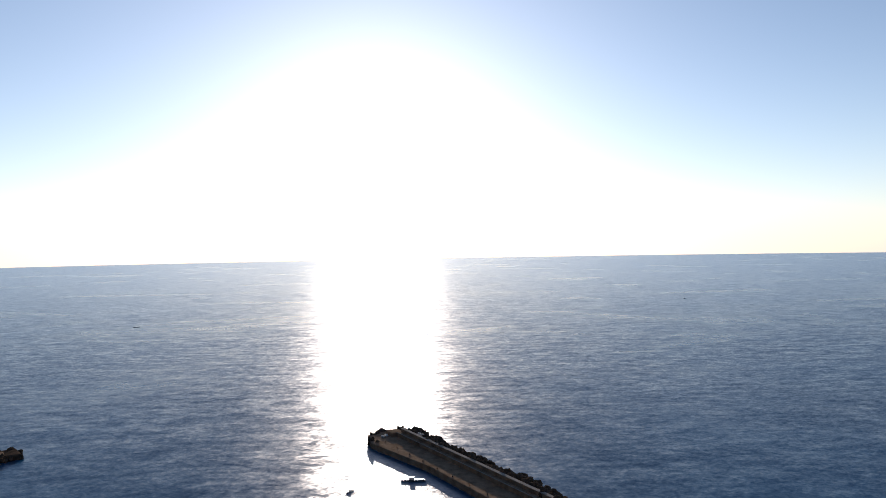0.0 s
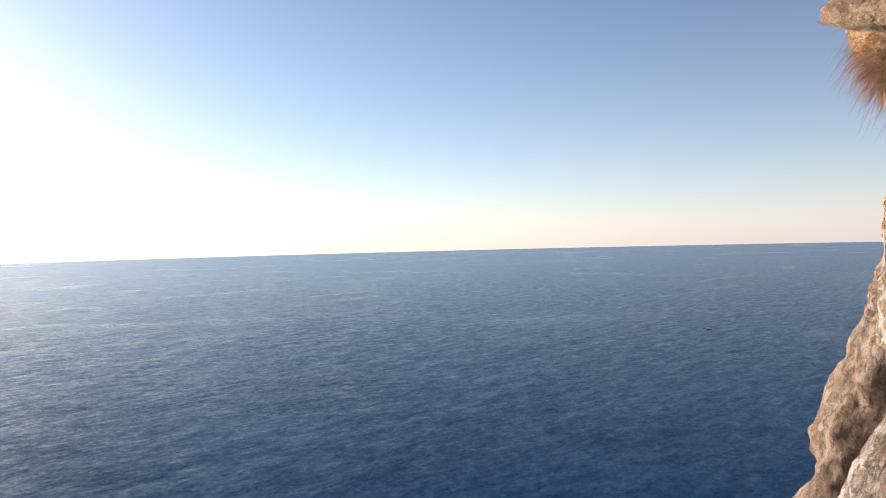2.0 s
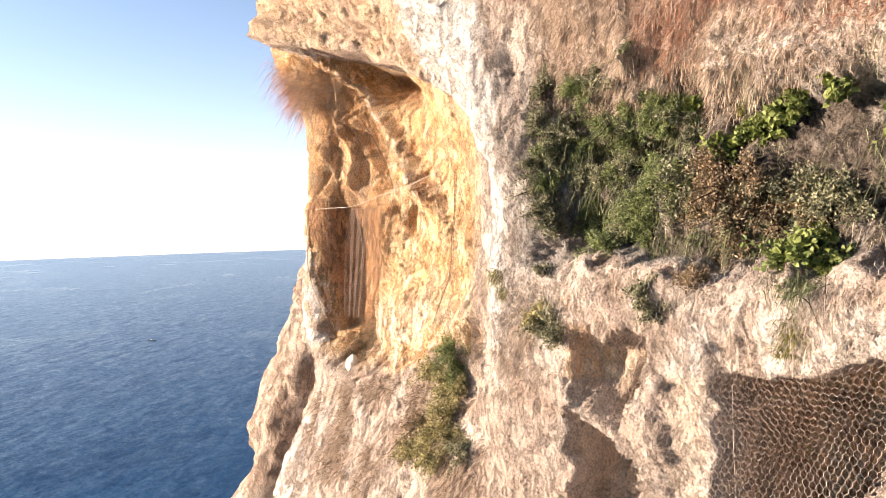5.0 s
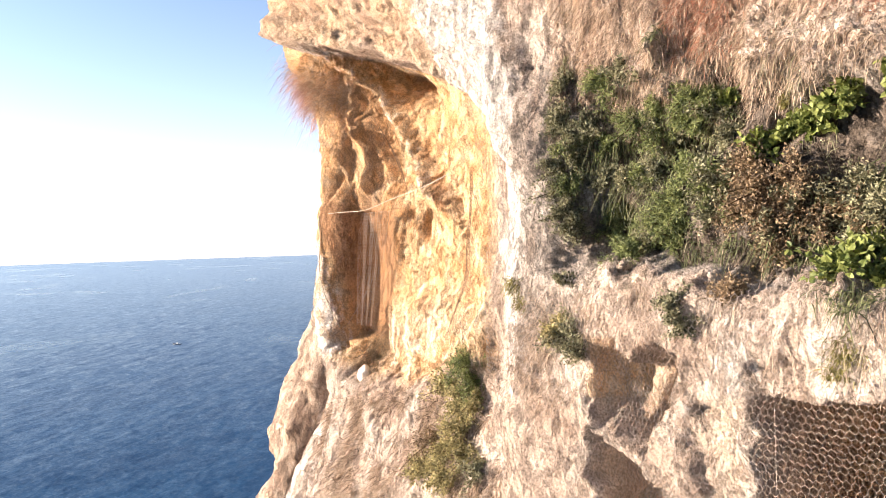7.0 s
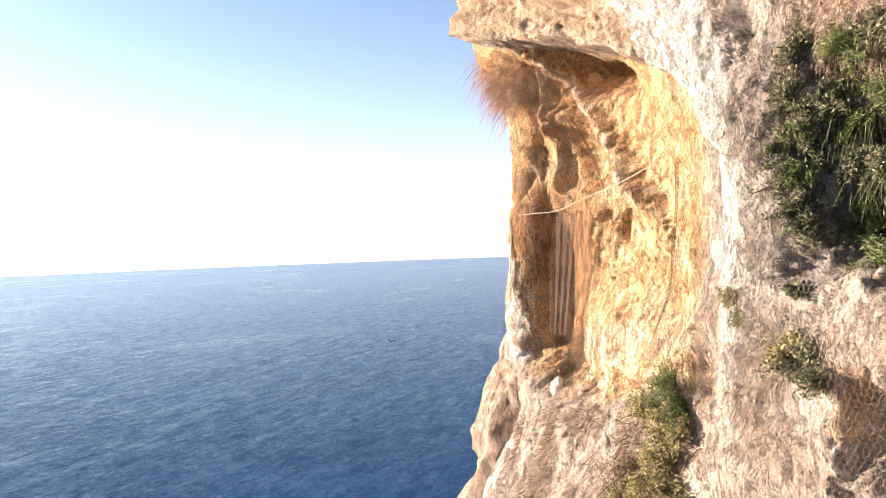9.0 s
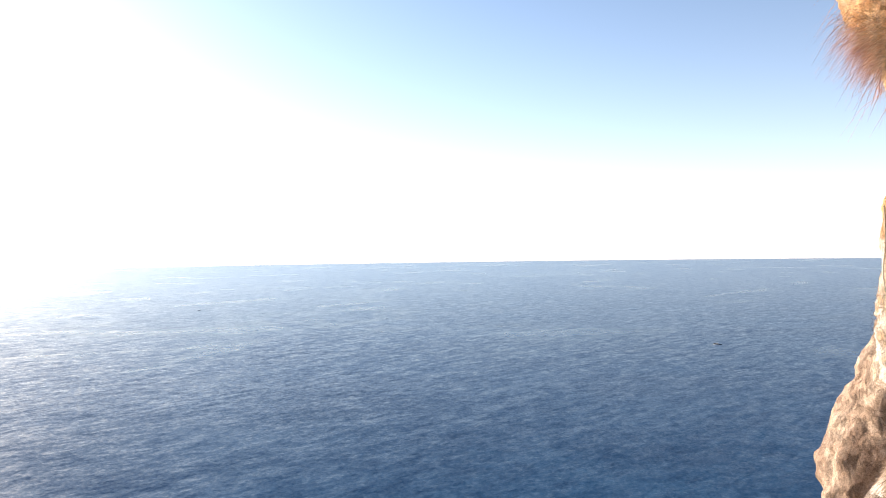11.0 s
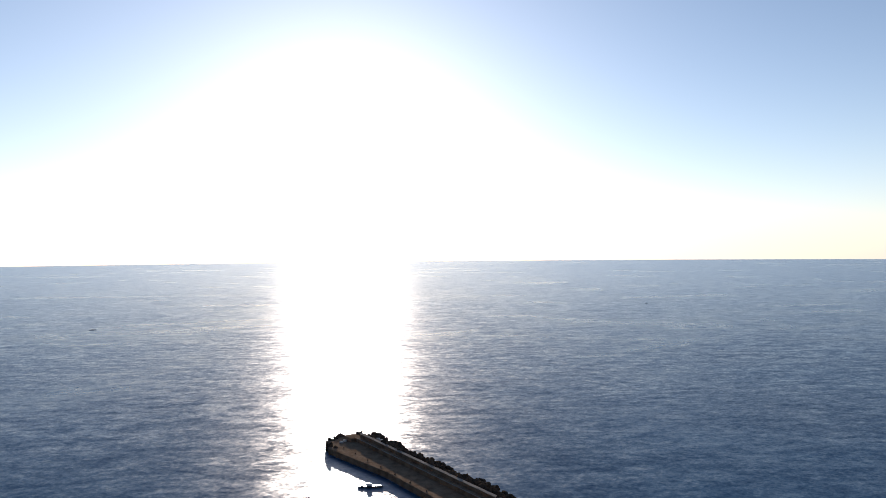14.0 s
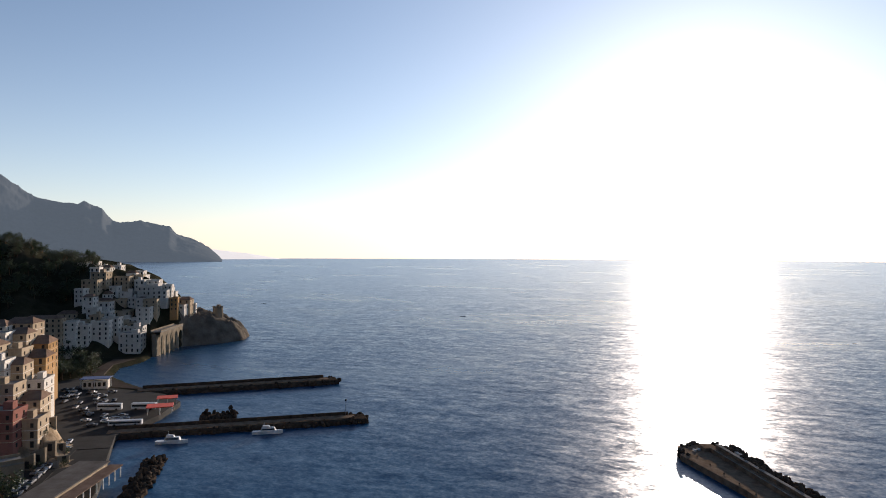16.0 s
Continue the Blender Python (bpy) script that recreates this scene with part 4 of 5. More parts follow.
def boulder_mesh(seed, rough=0.35):
    bm = bmesh.new()
    bmesh.ops.create_icosphere(bm, subdivisions=2, radius=1.0)
    for q in bm.verts:
        q.co *= 1 + 1.4 * rough * noise.noise(q.co * 1.4 + Vector((seed * 3.7, 0, 0))) - 0.12 * abs(noise.noise(q.co * 2.3 + Vector((0, seed, 0))))
        q.co.z *= 0.75
    return mesh_of("boulder", bm, SEABED_STONE)


BOULDERS = [boulder_mesh(k) for k in range(5)]


def rocks(parent, spots, seed):
    """Loose armour stones as pieces of a breakwater: x, y, z, size."""
    rng = random.Random(seed)
    for x, y, z, r in spots:
        ob = new("boulder", rng.choice(BOULDERS))
        ob.parent = parent
        ob.matrix_basis = Matrix.LocRotScale((x, y, z), Euler((rng.uniform(0, 6), rng.uniform(0, 6), rng.uniform(0, 6))),
                                             (r * rng.uniform(0.8, 1.3), r * rng.uniform(0.7, 1.1), r * rng.uniform(0.7, 1.1)))


def outline_prism(points, z0, z1, bevel=0.0):
    bm = bmesh.new()
    lo = [bm.verts.new((x, y, z0)) for x, y in points]
    hi = [bm.verts.new((x, y, z1)) for x, y in points]
    n = len(points)
    bm.faces.new(hi)
    bm.faces.new(lo[::-1])
    for i in range(n):
        bm.faces.new((lo[i], lo[(i + 1) % n], hi[(i + 1) % n], hi[i]))
    bmesh.ops.recalc_face_normals(bm, faces=bm.faces)
    if bevel:
        bmesh.ops.bevel(bm, geom=[e for e in bm.edges if all(abs(q.co.z - z1) < 1e-4 for q in e.verts)], offset=bevel, segments=1, affect="EDGES")
    return bm


MOLE_ROT = math.atan2(-0.883, 0.47)
mole = empty("breakwater", Matrix.Translation((-4, 268, 0)) @ Matrix.Rotation(MOLE_ROT, 4, "Z"),
             "long dark stone breakwater with a concrete quay and parapet", "breakwater", kind="structure")
quay = outline_prism([(120, -10.2), (40, -9.4), (4, -13.6), (-7, -10), (-8.5, -4), (-6, 3), (0, 6), (120, 1)], -3.0, 2.1, 0.15)
part("quay", quay, QUAY_STONE, mole, "worn dark quay deck")
part("footing", outline_prism([(120, -0.4), (2, 3), (-5, 6), (-2, 11), (10, 13), (50, 11), (120, 11)], -3.0, 0.5, 0.4), SEABED_STONE, mole)
part("parapet", box((61, 1.2, 2.4), (120, 1.1, 4.6), 0, 0.1), QUAY_STONE, mole, "tall parapet wall")
# pale strips paint the sunlit top edges of parapet and walkway
part("parapet_lit_edge", box((61, 1.2, 4.78), (120, 1.3, 0.16)), CONCRETE, mole, "pale strip for the sunlit parapet edge")
part("walkway", box((61, -0.5, 1.9), (120, 1.8, 3.4), 0, 0.1), QUAY_STONE, mole, "raised walkway")
part("walkway_lit_edge", box((61, -1.3, 3.66), (120, 0.3, 0.14)), CONCRETE, mole, "pale strip for the sunlit walkway edge")
part("beacon_base", box((-1.5, -1.0, 2.8), (5.5, 5.0, 1.6), 0, 0.2), QUAY_STONE, mole)
for k in range(12):
    part("bollard", box((6 + 9.5 * k, -8.6, 2.3), (0.45, 0.45, 0.6), 0, 0.08, 0.8), QUAY_STONE, mole)
CRATE = mottled("white crate", (0.6, 0.6, 0.58), (0.75, 0.75, 0.72))
for x, y, z in ((-1.5, -4.5, 2.4), (-0.5, -6.5, 2.4), (9.0, 4.4, 3.9), (11.0, 4.6, 3.8)):
    part("crate", box((x, y, z), (1.3, 0.8, 0.7), 0.3, 0.05), CRATE, mole, "small white crate")
rng = random.Random(3)
spots = []
for k in range(300):
    x = rng.uniform(-4, 112)
    q = rng.random()
    spots.append((x, 2.4 + 10.0 * q + math.sin(x * 0.2), 4.0 * (1 - q) + rng.uniform(-0.5, 0.4), rng.uniform(0.9, 1.7)))
for k in range(44):
    a = rng.uniform(-2.0, 1.6)
    spots.append((1 - 9.5 * math.cos(a) * rng.uniform(0.85, 1.05), 11 * math.sin(a) - 1, rng.uniform(0.2, 2.2), rng.uniform(0.9, 1.6)))
rocks(mole, spots, 4)

# ---- boats ----
WHITE = mottled("white gelcoat", (0.62, 0.62, 0.60), (0.78, 0.78, 0.76), 0.5, 0.35, 8.0, 0.002)
GLASS_DARK = mottled("dark window glass", (0.015, 0.018, 0.02), (0.04, 0.045, 0.05), 2.0, 0.15, 3.0, 0.0)
HULL_BLUE = mottled("dark hull paint", (0.03, 0.04, 0.06), (0.08, 0.09, 0.11), 0.6, 0.4, 8.0, 0.002)


def hull_mesh(length, beam, height, mat):
    bm = bmesh.new()
    rows = []
    for i in range(9):
        t = i / 8
        w = beam / 2 * (1 - max(0, (t - 0.5) / 0.5) ** 2.2) * (0.88 + 0.12 * min(1, t * 4))
        sheer = height * (0.85 + 0.35 * t * t)
        x = (t - 0.5) * length
        w = max(w, 0.03)
        rows.append([bm.verts.new(q) for q in ((x, -w, sheer), (x, -w * 0.85, 0.1), (x - 0.02 * length * t, 0, -0.35 * height), (x, w * 0.85, 0.1), (x, w, sheer))])
    for a, c in zip(rows, rows[1:]):
        for k in range(4):
            bm.faces.new((a[k], a[k + 1], c[k + 1], c[k]))
        bm.faces.new((a[4], a[0], c[0], c[4]))
    bm.faces.new(rows[0])
    bmesh.ops.recalc_face_normals(bm, faces=bm.faces)
    return mesh_of("hull", bm, mat)


def boat(x, y, heading, length, label, kind="yacht", mat=None):
    thing = empty("motor_yacht" if kind == "yacht" else "boat", pose(x, y, 0, 0, 0, heading), label, "boat", "boats on the water")
    beam, h = length * 0.24, length * (0.11 if kind == "yacht" else 0.075)
    part("hull", hull_mesh(length, beam, h, mat or WHITE), None, thing)
    if kind == "yacht":
        c = part("cabin", box((0.02 * length, 0, h * 1.45), (length * 0.5, beam * 0.72, h * 1.1), 0, h * 0.15, 0.86), WHITE, thing)
        for sgn in (-1, 1):
            part("window", box((0.02 * length, sgn * beam * 0.335, h * 1.5), (length * 0.4, 0.06, h * 0.4)), GLASS_DARK, c, "dark cabin window")
        part("flybridge", box((-0.05 * length, 0, h * 2.25), (length * 0.26, beam * 0.6, h * 0.55), 0, h * 0.1, 0.85), WHITE, thing)
        part("windscreen", box((0.13 * length, 0, h * 2.1), (0.1, beam * 0.5, h * 0.5)), GLASS_DARK, thing)
        v, f = tube([(-0.1 * length, 0, h * 2.4), (-0.12 * length, 0, h * 3.7)], [0.07, 0.04], 6)
        part("mast", raw_mesh("mast", v, f, WHITE), None, thing)
    else:
        part("cabin", box((-0.05 * length, 0, h * 1.5), (length * 0.22, beam * 0.55, h * 1.2), 0, h * 0.12, 0.9), WHITE, thing)
        part("deck", box((0.1 * length, 0, h * 0.85), (length * 0.5, beam * 0.6, 0.06)), CONCRETE, thing)
        part("bench", box((-0.32 * length, 0, h * 1.0), (0.4, beam * 0.6, h * 0.35), 0, 0.03), WHITE, thing)
    return thing


boat(-196, 203.5, 28, 12, "white motor yacht moored along the pier")
boat(-171, 229.5, 32, 12, "white motor yacht with a flybridge moored at the pier")
boat(1.0, 220.5, -10, 8, "small open work boat moored below the breakwater quay", "boat", HULL_BLUE)
boat(-18.5, 213.0, 60, 4, "small dark dinghy on the glittering water", "boat", HULL_BLUE)
boat(381, 911, 20, 5, "small fishing boat far out on the open sea", "boat", HULL_BLUE)
boat(-270, 708, 15, 6, "dark fishing boat crossing the bay", "boat", HULL_BLUE)
boat(517, 252, 75, 7.5, "small dark motor boat under way off the cliff", "boat", HULL_BLUE)
boat(-575, 757, 40, 6, "small motor boat far off the headland", "boat", HULL_BLUE)

# ---- piers and groynes of the harbour ----
def rubble_pier(name, label, a, c, width, top, count, seed, cap=True):
    d = Vector((c[0] - a[0], c[1] - a[1], 0))
    L = d.length
    thing = empty(name, Matrix.Translation((a[0], a[1], 0)) @ Matrix.Rotation(math.atan2(d.y, d.x), 4, "Z"), label, "pier", kind="structure")
    n = 24
    left = [(L * i / n, width * (0.5 + 0.06 * math.sin(i * 2.1 + seed))) for i in range(n + 1)]
    rite = [(L * i / n, -width * (0.5 + 0.06 * math.sin(i * 1.7 + seed * 2))) for i in range(n, -1, -1)]
    part("core", outline_prism(left + rite, -3, top * (0.7 if cap else 0.3), 0.5), SEABED_STONE, thing)
    if cap:
        part("deck", box((L * 0.48, -width * 0.12, top * 0.75), (L * 0.94, width * 0.5, 0.8), 0, 0.1), QUAY_STONE, thing, "worn dark deck")
        part("wall", box((L * 0.48, width * 0.26, top * 0.95), (L * 0.9, 0.9, top * 0.6), 0, 0.1), SEABED_STONE, thing)
    rg = random.Random(seed)
    sp = []
    for k in range(count):
        x = rg.uniform(0.02, 1.01) * L
        yy = (rg.choice((-1, 1)) if rg.random() < 0.75 else 0.3) * width * rg.uniform(0.38, 0.56)
        if not cap:
            yy = width * rg.uniform(-0.55, 0.55)
        sp.append((x, yy, rg.uniform(0.0, top * 0.75) * (1 if cap else 1.05 - 1.6 * abs(yy) / width), rg.uniform(0.5, 1.25)))
    rocks(thing, sp, seed + 1)
    return thing


rubble_pier("pier", "dark rubble pier closing the far side of the harbour", (-277, 262), (-201, 332), 11, 3.4, 170, 11)
rubble_pier("pier", "dark rubble pier with a concrete deck and moored yachts", (-226, 199), (-145, 264), 10, 3.0, 170, 21)
rubble_pier("groyne", "short groyne of loose dark rocks", (-160, 149), (-186, 186), 7, 2.2, 120, 31, False)
rubble_pier("groyne", "heap of dark rocks inside the harbour", (-212, 236), (-200, 246), 7, 6.0, 70, 41, False)
v, f = tube([(-152, 259, 2), (-152, 259, 9)], [0.15, 0.08], 6)
lm = empty("harbour_light", Matrix.Identity(4), "slender harbour light on the end of the pier", "beacon")
part("mast", raw_mesh("mast", v, f, CONCRETE), None, lm)
part("lantern", box((-152, 259, 9.3), (0.7, 0.7, 0.8), 0, 0.1), HULL_BLUE, lm)

# ---- the town's land ----
COAST = [(-120, 80), (-165, 140), (-175, 152), (-203, 180), (-216, 194), (-232, 231), (-252, 254), (-264, 268), (-290, 276), (-326, 292), (-346, 316), (-352, 340),
         (-366, 363), (-384, 398), (-368, 430), (-362, 452), (-376, 478), (-400, 490), (-450, 505), (-540, 560), (-700, 640), (-950, 640), (-950, 80)]
LAND_ROCK = mottled("dark wooded hillside", (0.018, 0.02, 0.012), (0.055, 0.05, 0.033), 0.06, 0.95, 16.0, 0.4)
PALE_ROCK = mottled("pale broken rock and rubble", (0.16, 0.115, 0.07), (0.42, 0.33, 0.23), 0.3, 0.95, 6.0, 0.4)
BARE_ROCK = mottled("bare weathered headland rock", (0.075, 0.064, 0.052), (0.20, 0.172, 0.14), 0.12, 0.95, 9.0, 0.8)
SAND = mottled("grey brown beach sand", (0.075, 0.06, 0.048), (0.12, 0.098, 0.08), 0.08, 0.95, 12.0, 0.03)


def inside_distance(x, y, poly):
    """Signed distance to a closed outline, positive inside."""
    best, ins = np.full(x.shape, 1e9), np.zeros(x.shape, bool)
    for (x0, y0), (x1, y1) in zip(poly, poly[1:] + poly[:1]):
        q = np.clip(((x - x0) * (x1 - x0) + (y - y0) * (y1 - y0)) / ((x1 - x0) ** 2 + (y1 - y0) ** 2), 0, 1)
        best = np.minimum(best, np.hypot(x - x0 - q * (x1 - x0), y - y0 - q * (y1 - y0)))
        cross = (y0 > y) != (y1 > y)
        ins ^= cross & (x < (x1 - x0) * (y - y0) / (y1 - y0 + 1e-12) + x0)
    return np.where(ins, best, -best)


def land_height(x, y):
    """Flat waterfront, then the slope that carries the town; low quay and cliff block on the near side."""
    x, y = np.asarray(x, float), np.asarray(y, float)
    d = inside_distance(x, y, COAST)
    az, dist = np.degrees(np.arctan2(-x, y)), np.hypot(x, y)
    top = np.interp(az, [36, 38.1, 38.9, 40.6, 42.4, 43.2, 44, 45, 47, 49, 52, 54, 56, 70], [0, 1, 9, 15, 18, 22, 32, 42, 52, 57, 62, 72, 80, 120])
    slope = np.minimum(top, np.maximum(dist - 508 + 10 * np.sin(az * 1.3), 0) * 0.52)
    head = np.minimum(top, np.maximum(d, 0) * 1.15) * sstep(44.4, 43.2, az)
    block = np.interp(dist, [262, 270, 280, 310, 330, 370, 420], [0, 5, 9, 15, 19, 23, 23]) * np.where(dist < 284, sstep(51.0, 52.4, az), sstep(52.4, 53.2, az)) * sstep(470, 430, dist)
    block = block * (1 + 0.5 * fbm(x * 0.09, y * 0.09, x * 0 + 9, 4, 0.6))
    h = 2.2 + np.maximum(np.maximum(slope * sstep(41.8, 43.0, az) * sstep(0, 14, d), head), block)
    h = h + 4.0 * fbm(x * 0.09, y * 0.07, x * 0 + 6, 5, 0.6) * sstep(44.0, 42.0, az) * sstep(2, 16, d)
    h = h + 2.2 * fbm(x * 0.28, y * 0.28, x * 0 + 16, 4, 0.6, True) * sstep(44.0, 43.0, az) * sstep(3, 12, d)
    h = h + 3.0 * fbm(x * 0.22, y * 0.22, x * 0 + 12, 4, 0.6) * sstep(50.6, 51.6, az) * sstep(300, 285, dist) * sstep(256, 264, dist)
    h = h + 3.0 * fbm(x * 0.05, y * 0.05, x * 0 + 2, 4) * sstep(8, 30, h) * sstep(5, 25, d)
    return np.where(d > 0, -1.5 + (h + 1.5) * sstep(-0.5, 3.0, d), -4.0)


lx = np.concatenate([np.arange(-950, -460, 6.0), np.arange(-460, -350, 2.0), np.arange(-350, -295, 4.0), np.arange(-295, -200, 2.0), np.arange(-200, -110, 4.0)])
ly = np.arange(70, 650, 2.5)
LX, LY = np.meshgrid(lx, ly, indexing="ij")
LZ = land_height(LX, LY)
land = new("ground", grid_mesh("ground", np.stack([LX, LY, LZ], -1), grid_faces(len(lx), len(ly)), LAND_ROCK))
land.data.materials.append(BARE_ROCK)
land.data.materials.append(PALE_ROCK)
faz = np.degrees(np.arctan2(-LX, LY))[:-1, :-1]
land.data.polygons.foreach_set("material_index", (((faz < 43.6) & (faz > 30)) + 2 * ((faz > 50.5) & (np.hypot(LX, LY)[:-1, :-1] < 300))).ravel().astype(np.int32))
tagged(land, "dark steep hillside above the harbour town", "hillside", kind="structure")
beach = new("beach", mesh_of("beach", outline_prism([(-264, 266), (-292, 273), (-328, 289), (-350, 315), (-356, 340), (-370, 330), (-345, 290), (-300, 262)], 0.2, 2.45, 1.5), SAND))
tagged(beach, "grey sand beach between pier and houses", "beach", kind="structure")
lot = new("car_park", mesh_of("car_park", outline_prism([(-206, 184), (-218, 197), (-227, 228), (-238, 252), (-258, 262), (-300, 262), (-335, 285), (-330, 240), (-250, 178), (-222, 172)], -2.0, 2.5, 0.1), ASPHALT))
tagged(lot, "asphalt waterfront square with parked buses and cars", "square", kind="structure")

# ---- houses ----
PLASTER = {
    "white": mottled("white lime plaster", (0.66, 0.61, 0.54), (0.80, 0.76, 0.69), 0.12, 0.9, 10.0, 0.02, vary=0.25),
    "cream": mottled("cream plaster", (0.40, 0.315, 0.22), (0.54, 0.44, 0.32), 0.12, 0.9, 10.0, 0.02, vary=0.25),
    "ochre": mottled("ochre plaster", (0.36, 0.22, 0.10), (0.48, 0.31, 0.16), 0.12, 0.9, 10.0, 0.02, vary=0.25),
    "pink": mottled("faded pink plaster", (0.28, 0.125, 0.10), (0.38, 0.19, 0.155), 0.12, 0.9, 10.0, 0.02, vary=0.25),
}
ROOF = mottled("clay tile and grey roof", (0.16, 0.11, 0.085), (0.28, 0.2, 0.15), 0.3, 0.9, 10.0, 0.02, vary=0.4)
SHUTTER = mottled("dark shutters and panes", (0.02, 0.02, 0.02), (0.06, 0.055, 0.05), 1.0, 0.86, 5.0, 0.0)
pane_mesh = mesh_of("window", box((0, 0, 0), (0.95, 0.12, 1.5)), SHUTTER)
door_mesh = mesh_of("window", box((0, 0, 0), (1.1, 0.12, 2.1)), SHUTTER)


def house(x, y, z, w, d, storeys, rz, colour, label, rg, roof="flat"):
    h = storeys * 3.2
    deep = 14.0 if math.hypot(x, y) < 400 else 7.0
    thing = empty("house", Matrix.Translation((x, y, z)) @ Matrix.Rotation(rz, 4, "Z"), label, "house", "houses of the harbour town")
    part("wall", box((0, 0, (h - deep) / 2), (w, d, h + deep)), PLASTER[colour], thing)
    if roof == "flat":
        bm = bmesh.new()
        for c, s in (((0, -d / 2, h + 0.35), (w + 0.3, 0.35, 0.9)), ((0, d / 2, h + 0.35), (w + 0.3, 0.35, 0.9)), ((-w / 2, 0, h + 0.35), (0.35, d - 0.4, 0.9)), ((w / 2, 0, h + 0.35), (0.35, d - 0.4, 0.9))):
            add_box(bm, c, s)
        part("parapet", bm, PLASTER[colour], thing)
        part("roof", box((0, 0, h + 0.05), (w - 0.4, d - 0.4, 0.3)), CONCRETE, thing)
        if rg.random() < 0.5:
            part("roof_hut", box((rg.uniform(-0.2, 0.2) * w, rg.uniform(-0.1, 0.2) * d, h + 1.4), (w * 0.3, d * 0.35, 2.6), 0, 0.05), PLASTER[colour], thing)
    else:
        bm = bmesh.new()
        a = [bm.verts.new(q) for q in ((-w / 2 - 0.4, -d / 2 - 0.4, h), (w / 2 + 0.4, -d / 2 - 0.4, h), (w / 2 + 0.4, d / 2 + 0.4, h), (-w / 2 - 0.4, d / 2 + 0.4, h))]
        r1, r2 = bm.verts.new((-w * 0.3, 0, h + d * 0.22)), bm.verts.new((w * 0.3, 0, h + d * 0.22))
        for fc in ((a[0], a[1], r2, r1), (a[1], a[2], r2), (a[2], a[3], r1, r2), (a[3], a[0], r1), (a[3], a[2], a[1], a[0])):
            bm.faces.new(fc)
        part("roof", bm, ROOF, thing, "low hipped clay tile roof")
    if deep > 10:
        for fl in range(1, storeys):
            part("string_course", box((0, 0, fl * 3.2), (w + 0.25, d + 0.25, 0.18)), PLASTER["white" if colour == "cream" else "cream"], thing)
    cols = max(2, int(w / 3.2))
    for fl in range(storeys):
        for c in range(cols):
            if rg.random() < 0.1:
                continue
            for side in (-1,):
                ob = new("window", door_mesh if rg.random() < 0.3 else pane_mesh)
                ob.parent = thing
                ob.location = ((c + 0.5) / cols * w - w / 2, side * (d / 2 + 0.02), fl * 3.2 + 1.7)
        for c in range(max(1, int(d / 4.5))):
            ob = new("window", pane_mesh)
            ob.parent = thing
            ob.matrix_basis = pose(w / 2 + 0.02, (c + 0.5) / max(1, int(d / 4.5)) * d - d / 2, fl * 3.2 + 1.7, 0, 0, 90)
    for c in range(cols // 3):
        fl = rg.randrange(max(1, storeys - 1)) + (1 if storeys > 1 else 0)
        part("balcony", box(((c * 3 + 1.5) / cols * w - w / 2, -d / 2 - 0.6, fl * 3.2 + 0.55), (2.6, 1.2, 1.1), 0, 0.04), PLASTER[colour], thing)
    return thing


def polar(az, dist):
    return -math.sin(radians(az)) * dist, math.cos(radians(az)) * dist


rg = random.Random(12)
LABELS = {"white": "whitewashed town house with rows of dark windows", "cream": "cream plastered town house on the slope",
          "ochre": "ochre plastered house facing the harbour", "pink": "faded pink house above the quay"}
# rows of the town: distance, from and to (degrees left of the sea's middle), storeys
for dist, a0, a1, st in ((522, 46.0, 54.4, 3), (533, 45.2, 53.0, 3), (543, 44.6, 51.2, 2), (553, 44.2, 50.6, 2), (563, 43.6, 50.2, 2), (573, 43.0, 49.8, 2), (583, 42.6, 49.6, 2), (592, 42.5, 49.4, 2), (602, 43.0, 49.6, 1), (614, 44.6, 50.2, 1), (627, 46.0, 50.0, 1)):
    az = a0
    while az < a1:
        w = rg.choice((6, 7, 8, 10, 12, 14) if dist > 528 else (12, 16, 22))
        step = math.degrees(w / dist)
        x, y = polar(az + step / 2, dist + rg.uniform(-4, 4))
        if inside_distance(np.array([x]), np.array([y]), COAST)[0] < 9:
            az += step
            continue
        col = rg.choices(("white", "cream", "ochre"), (7, 2.2, 0.4))[0]
        house(x, y, float(land_height(x, y)) - 0.5, w * 0.94, rg.uniform(8, 11), st + rg.choice((-1, 0, 0, 1)), radians(30 + rg.uniform(-8, 8)), col, LABELS[col], rg,
              "hip" if rg.random() < 0.25 else "flat")
        az += step * rg.choice((1.02, 1.1, 1.3))
# the long fronts over the beach: bearing, width, ground, storeys
for az, w, z, st, col in ((53.9, 10, 12, 4, "cream"), (52.75, 24, 13, 5, "cream"), (51.2, 12, 13, 4, "white"), (51.6, 14, 8, 2, "white"), (42.9, 12, 20, 3, "white"), (43.7, 10, 23, 3, "white")):
    x, y = polar(az, 516 if az > 46 else 590)
    house(x, y, z, w, 9, st, radians(36), col, LABELS[col], rg, "hip" if w > 20 else "flat")
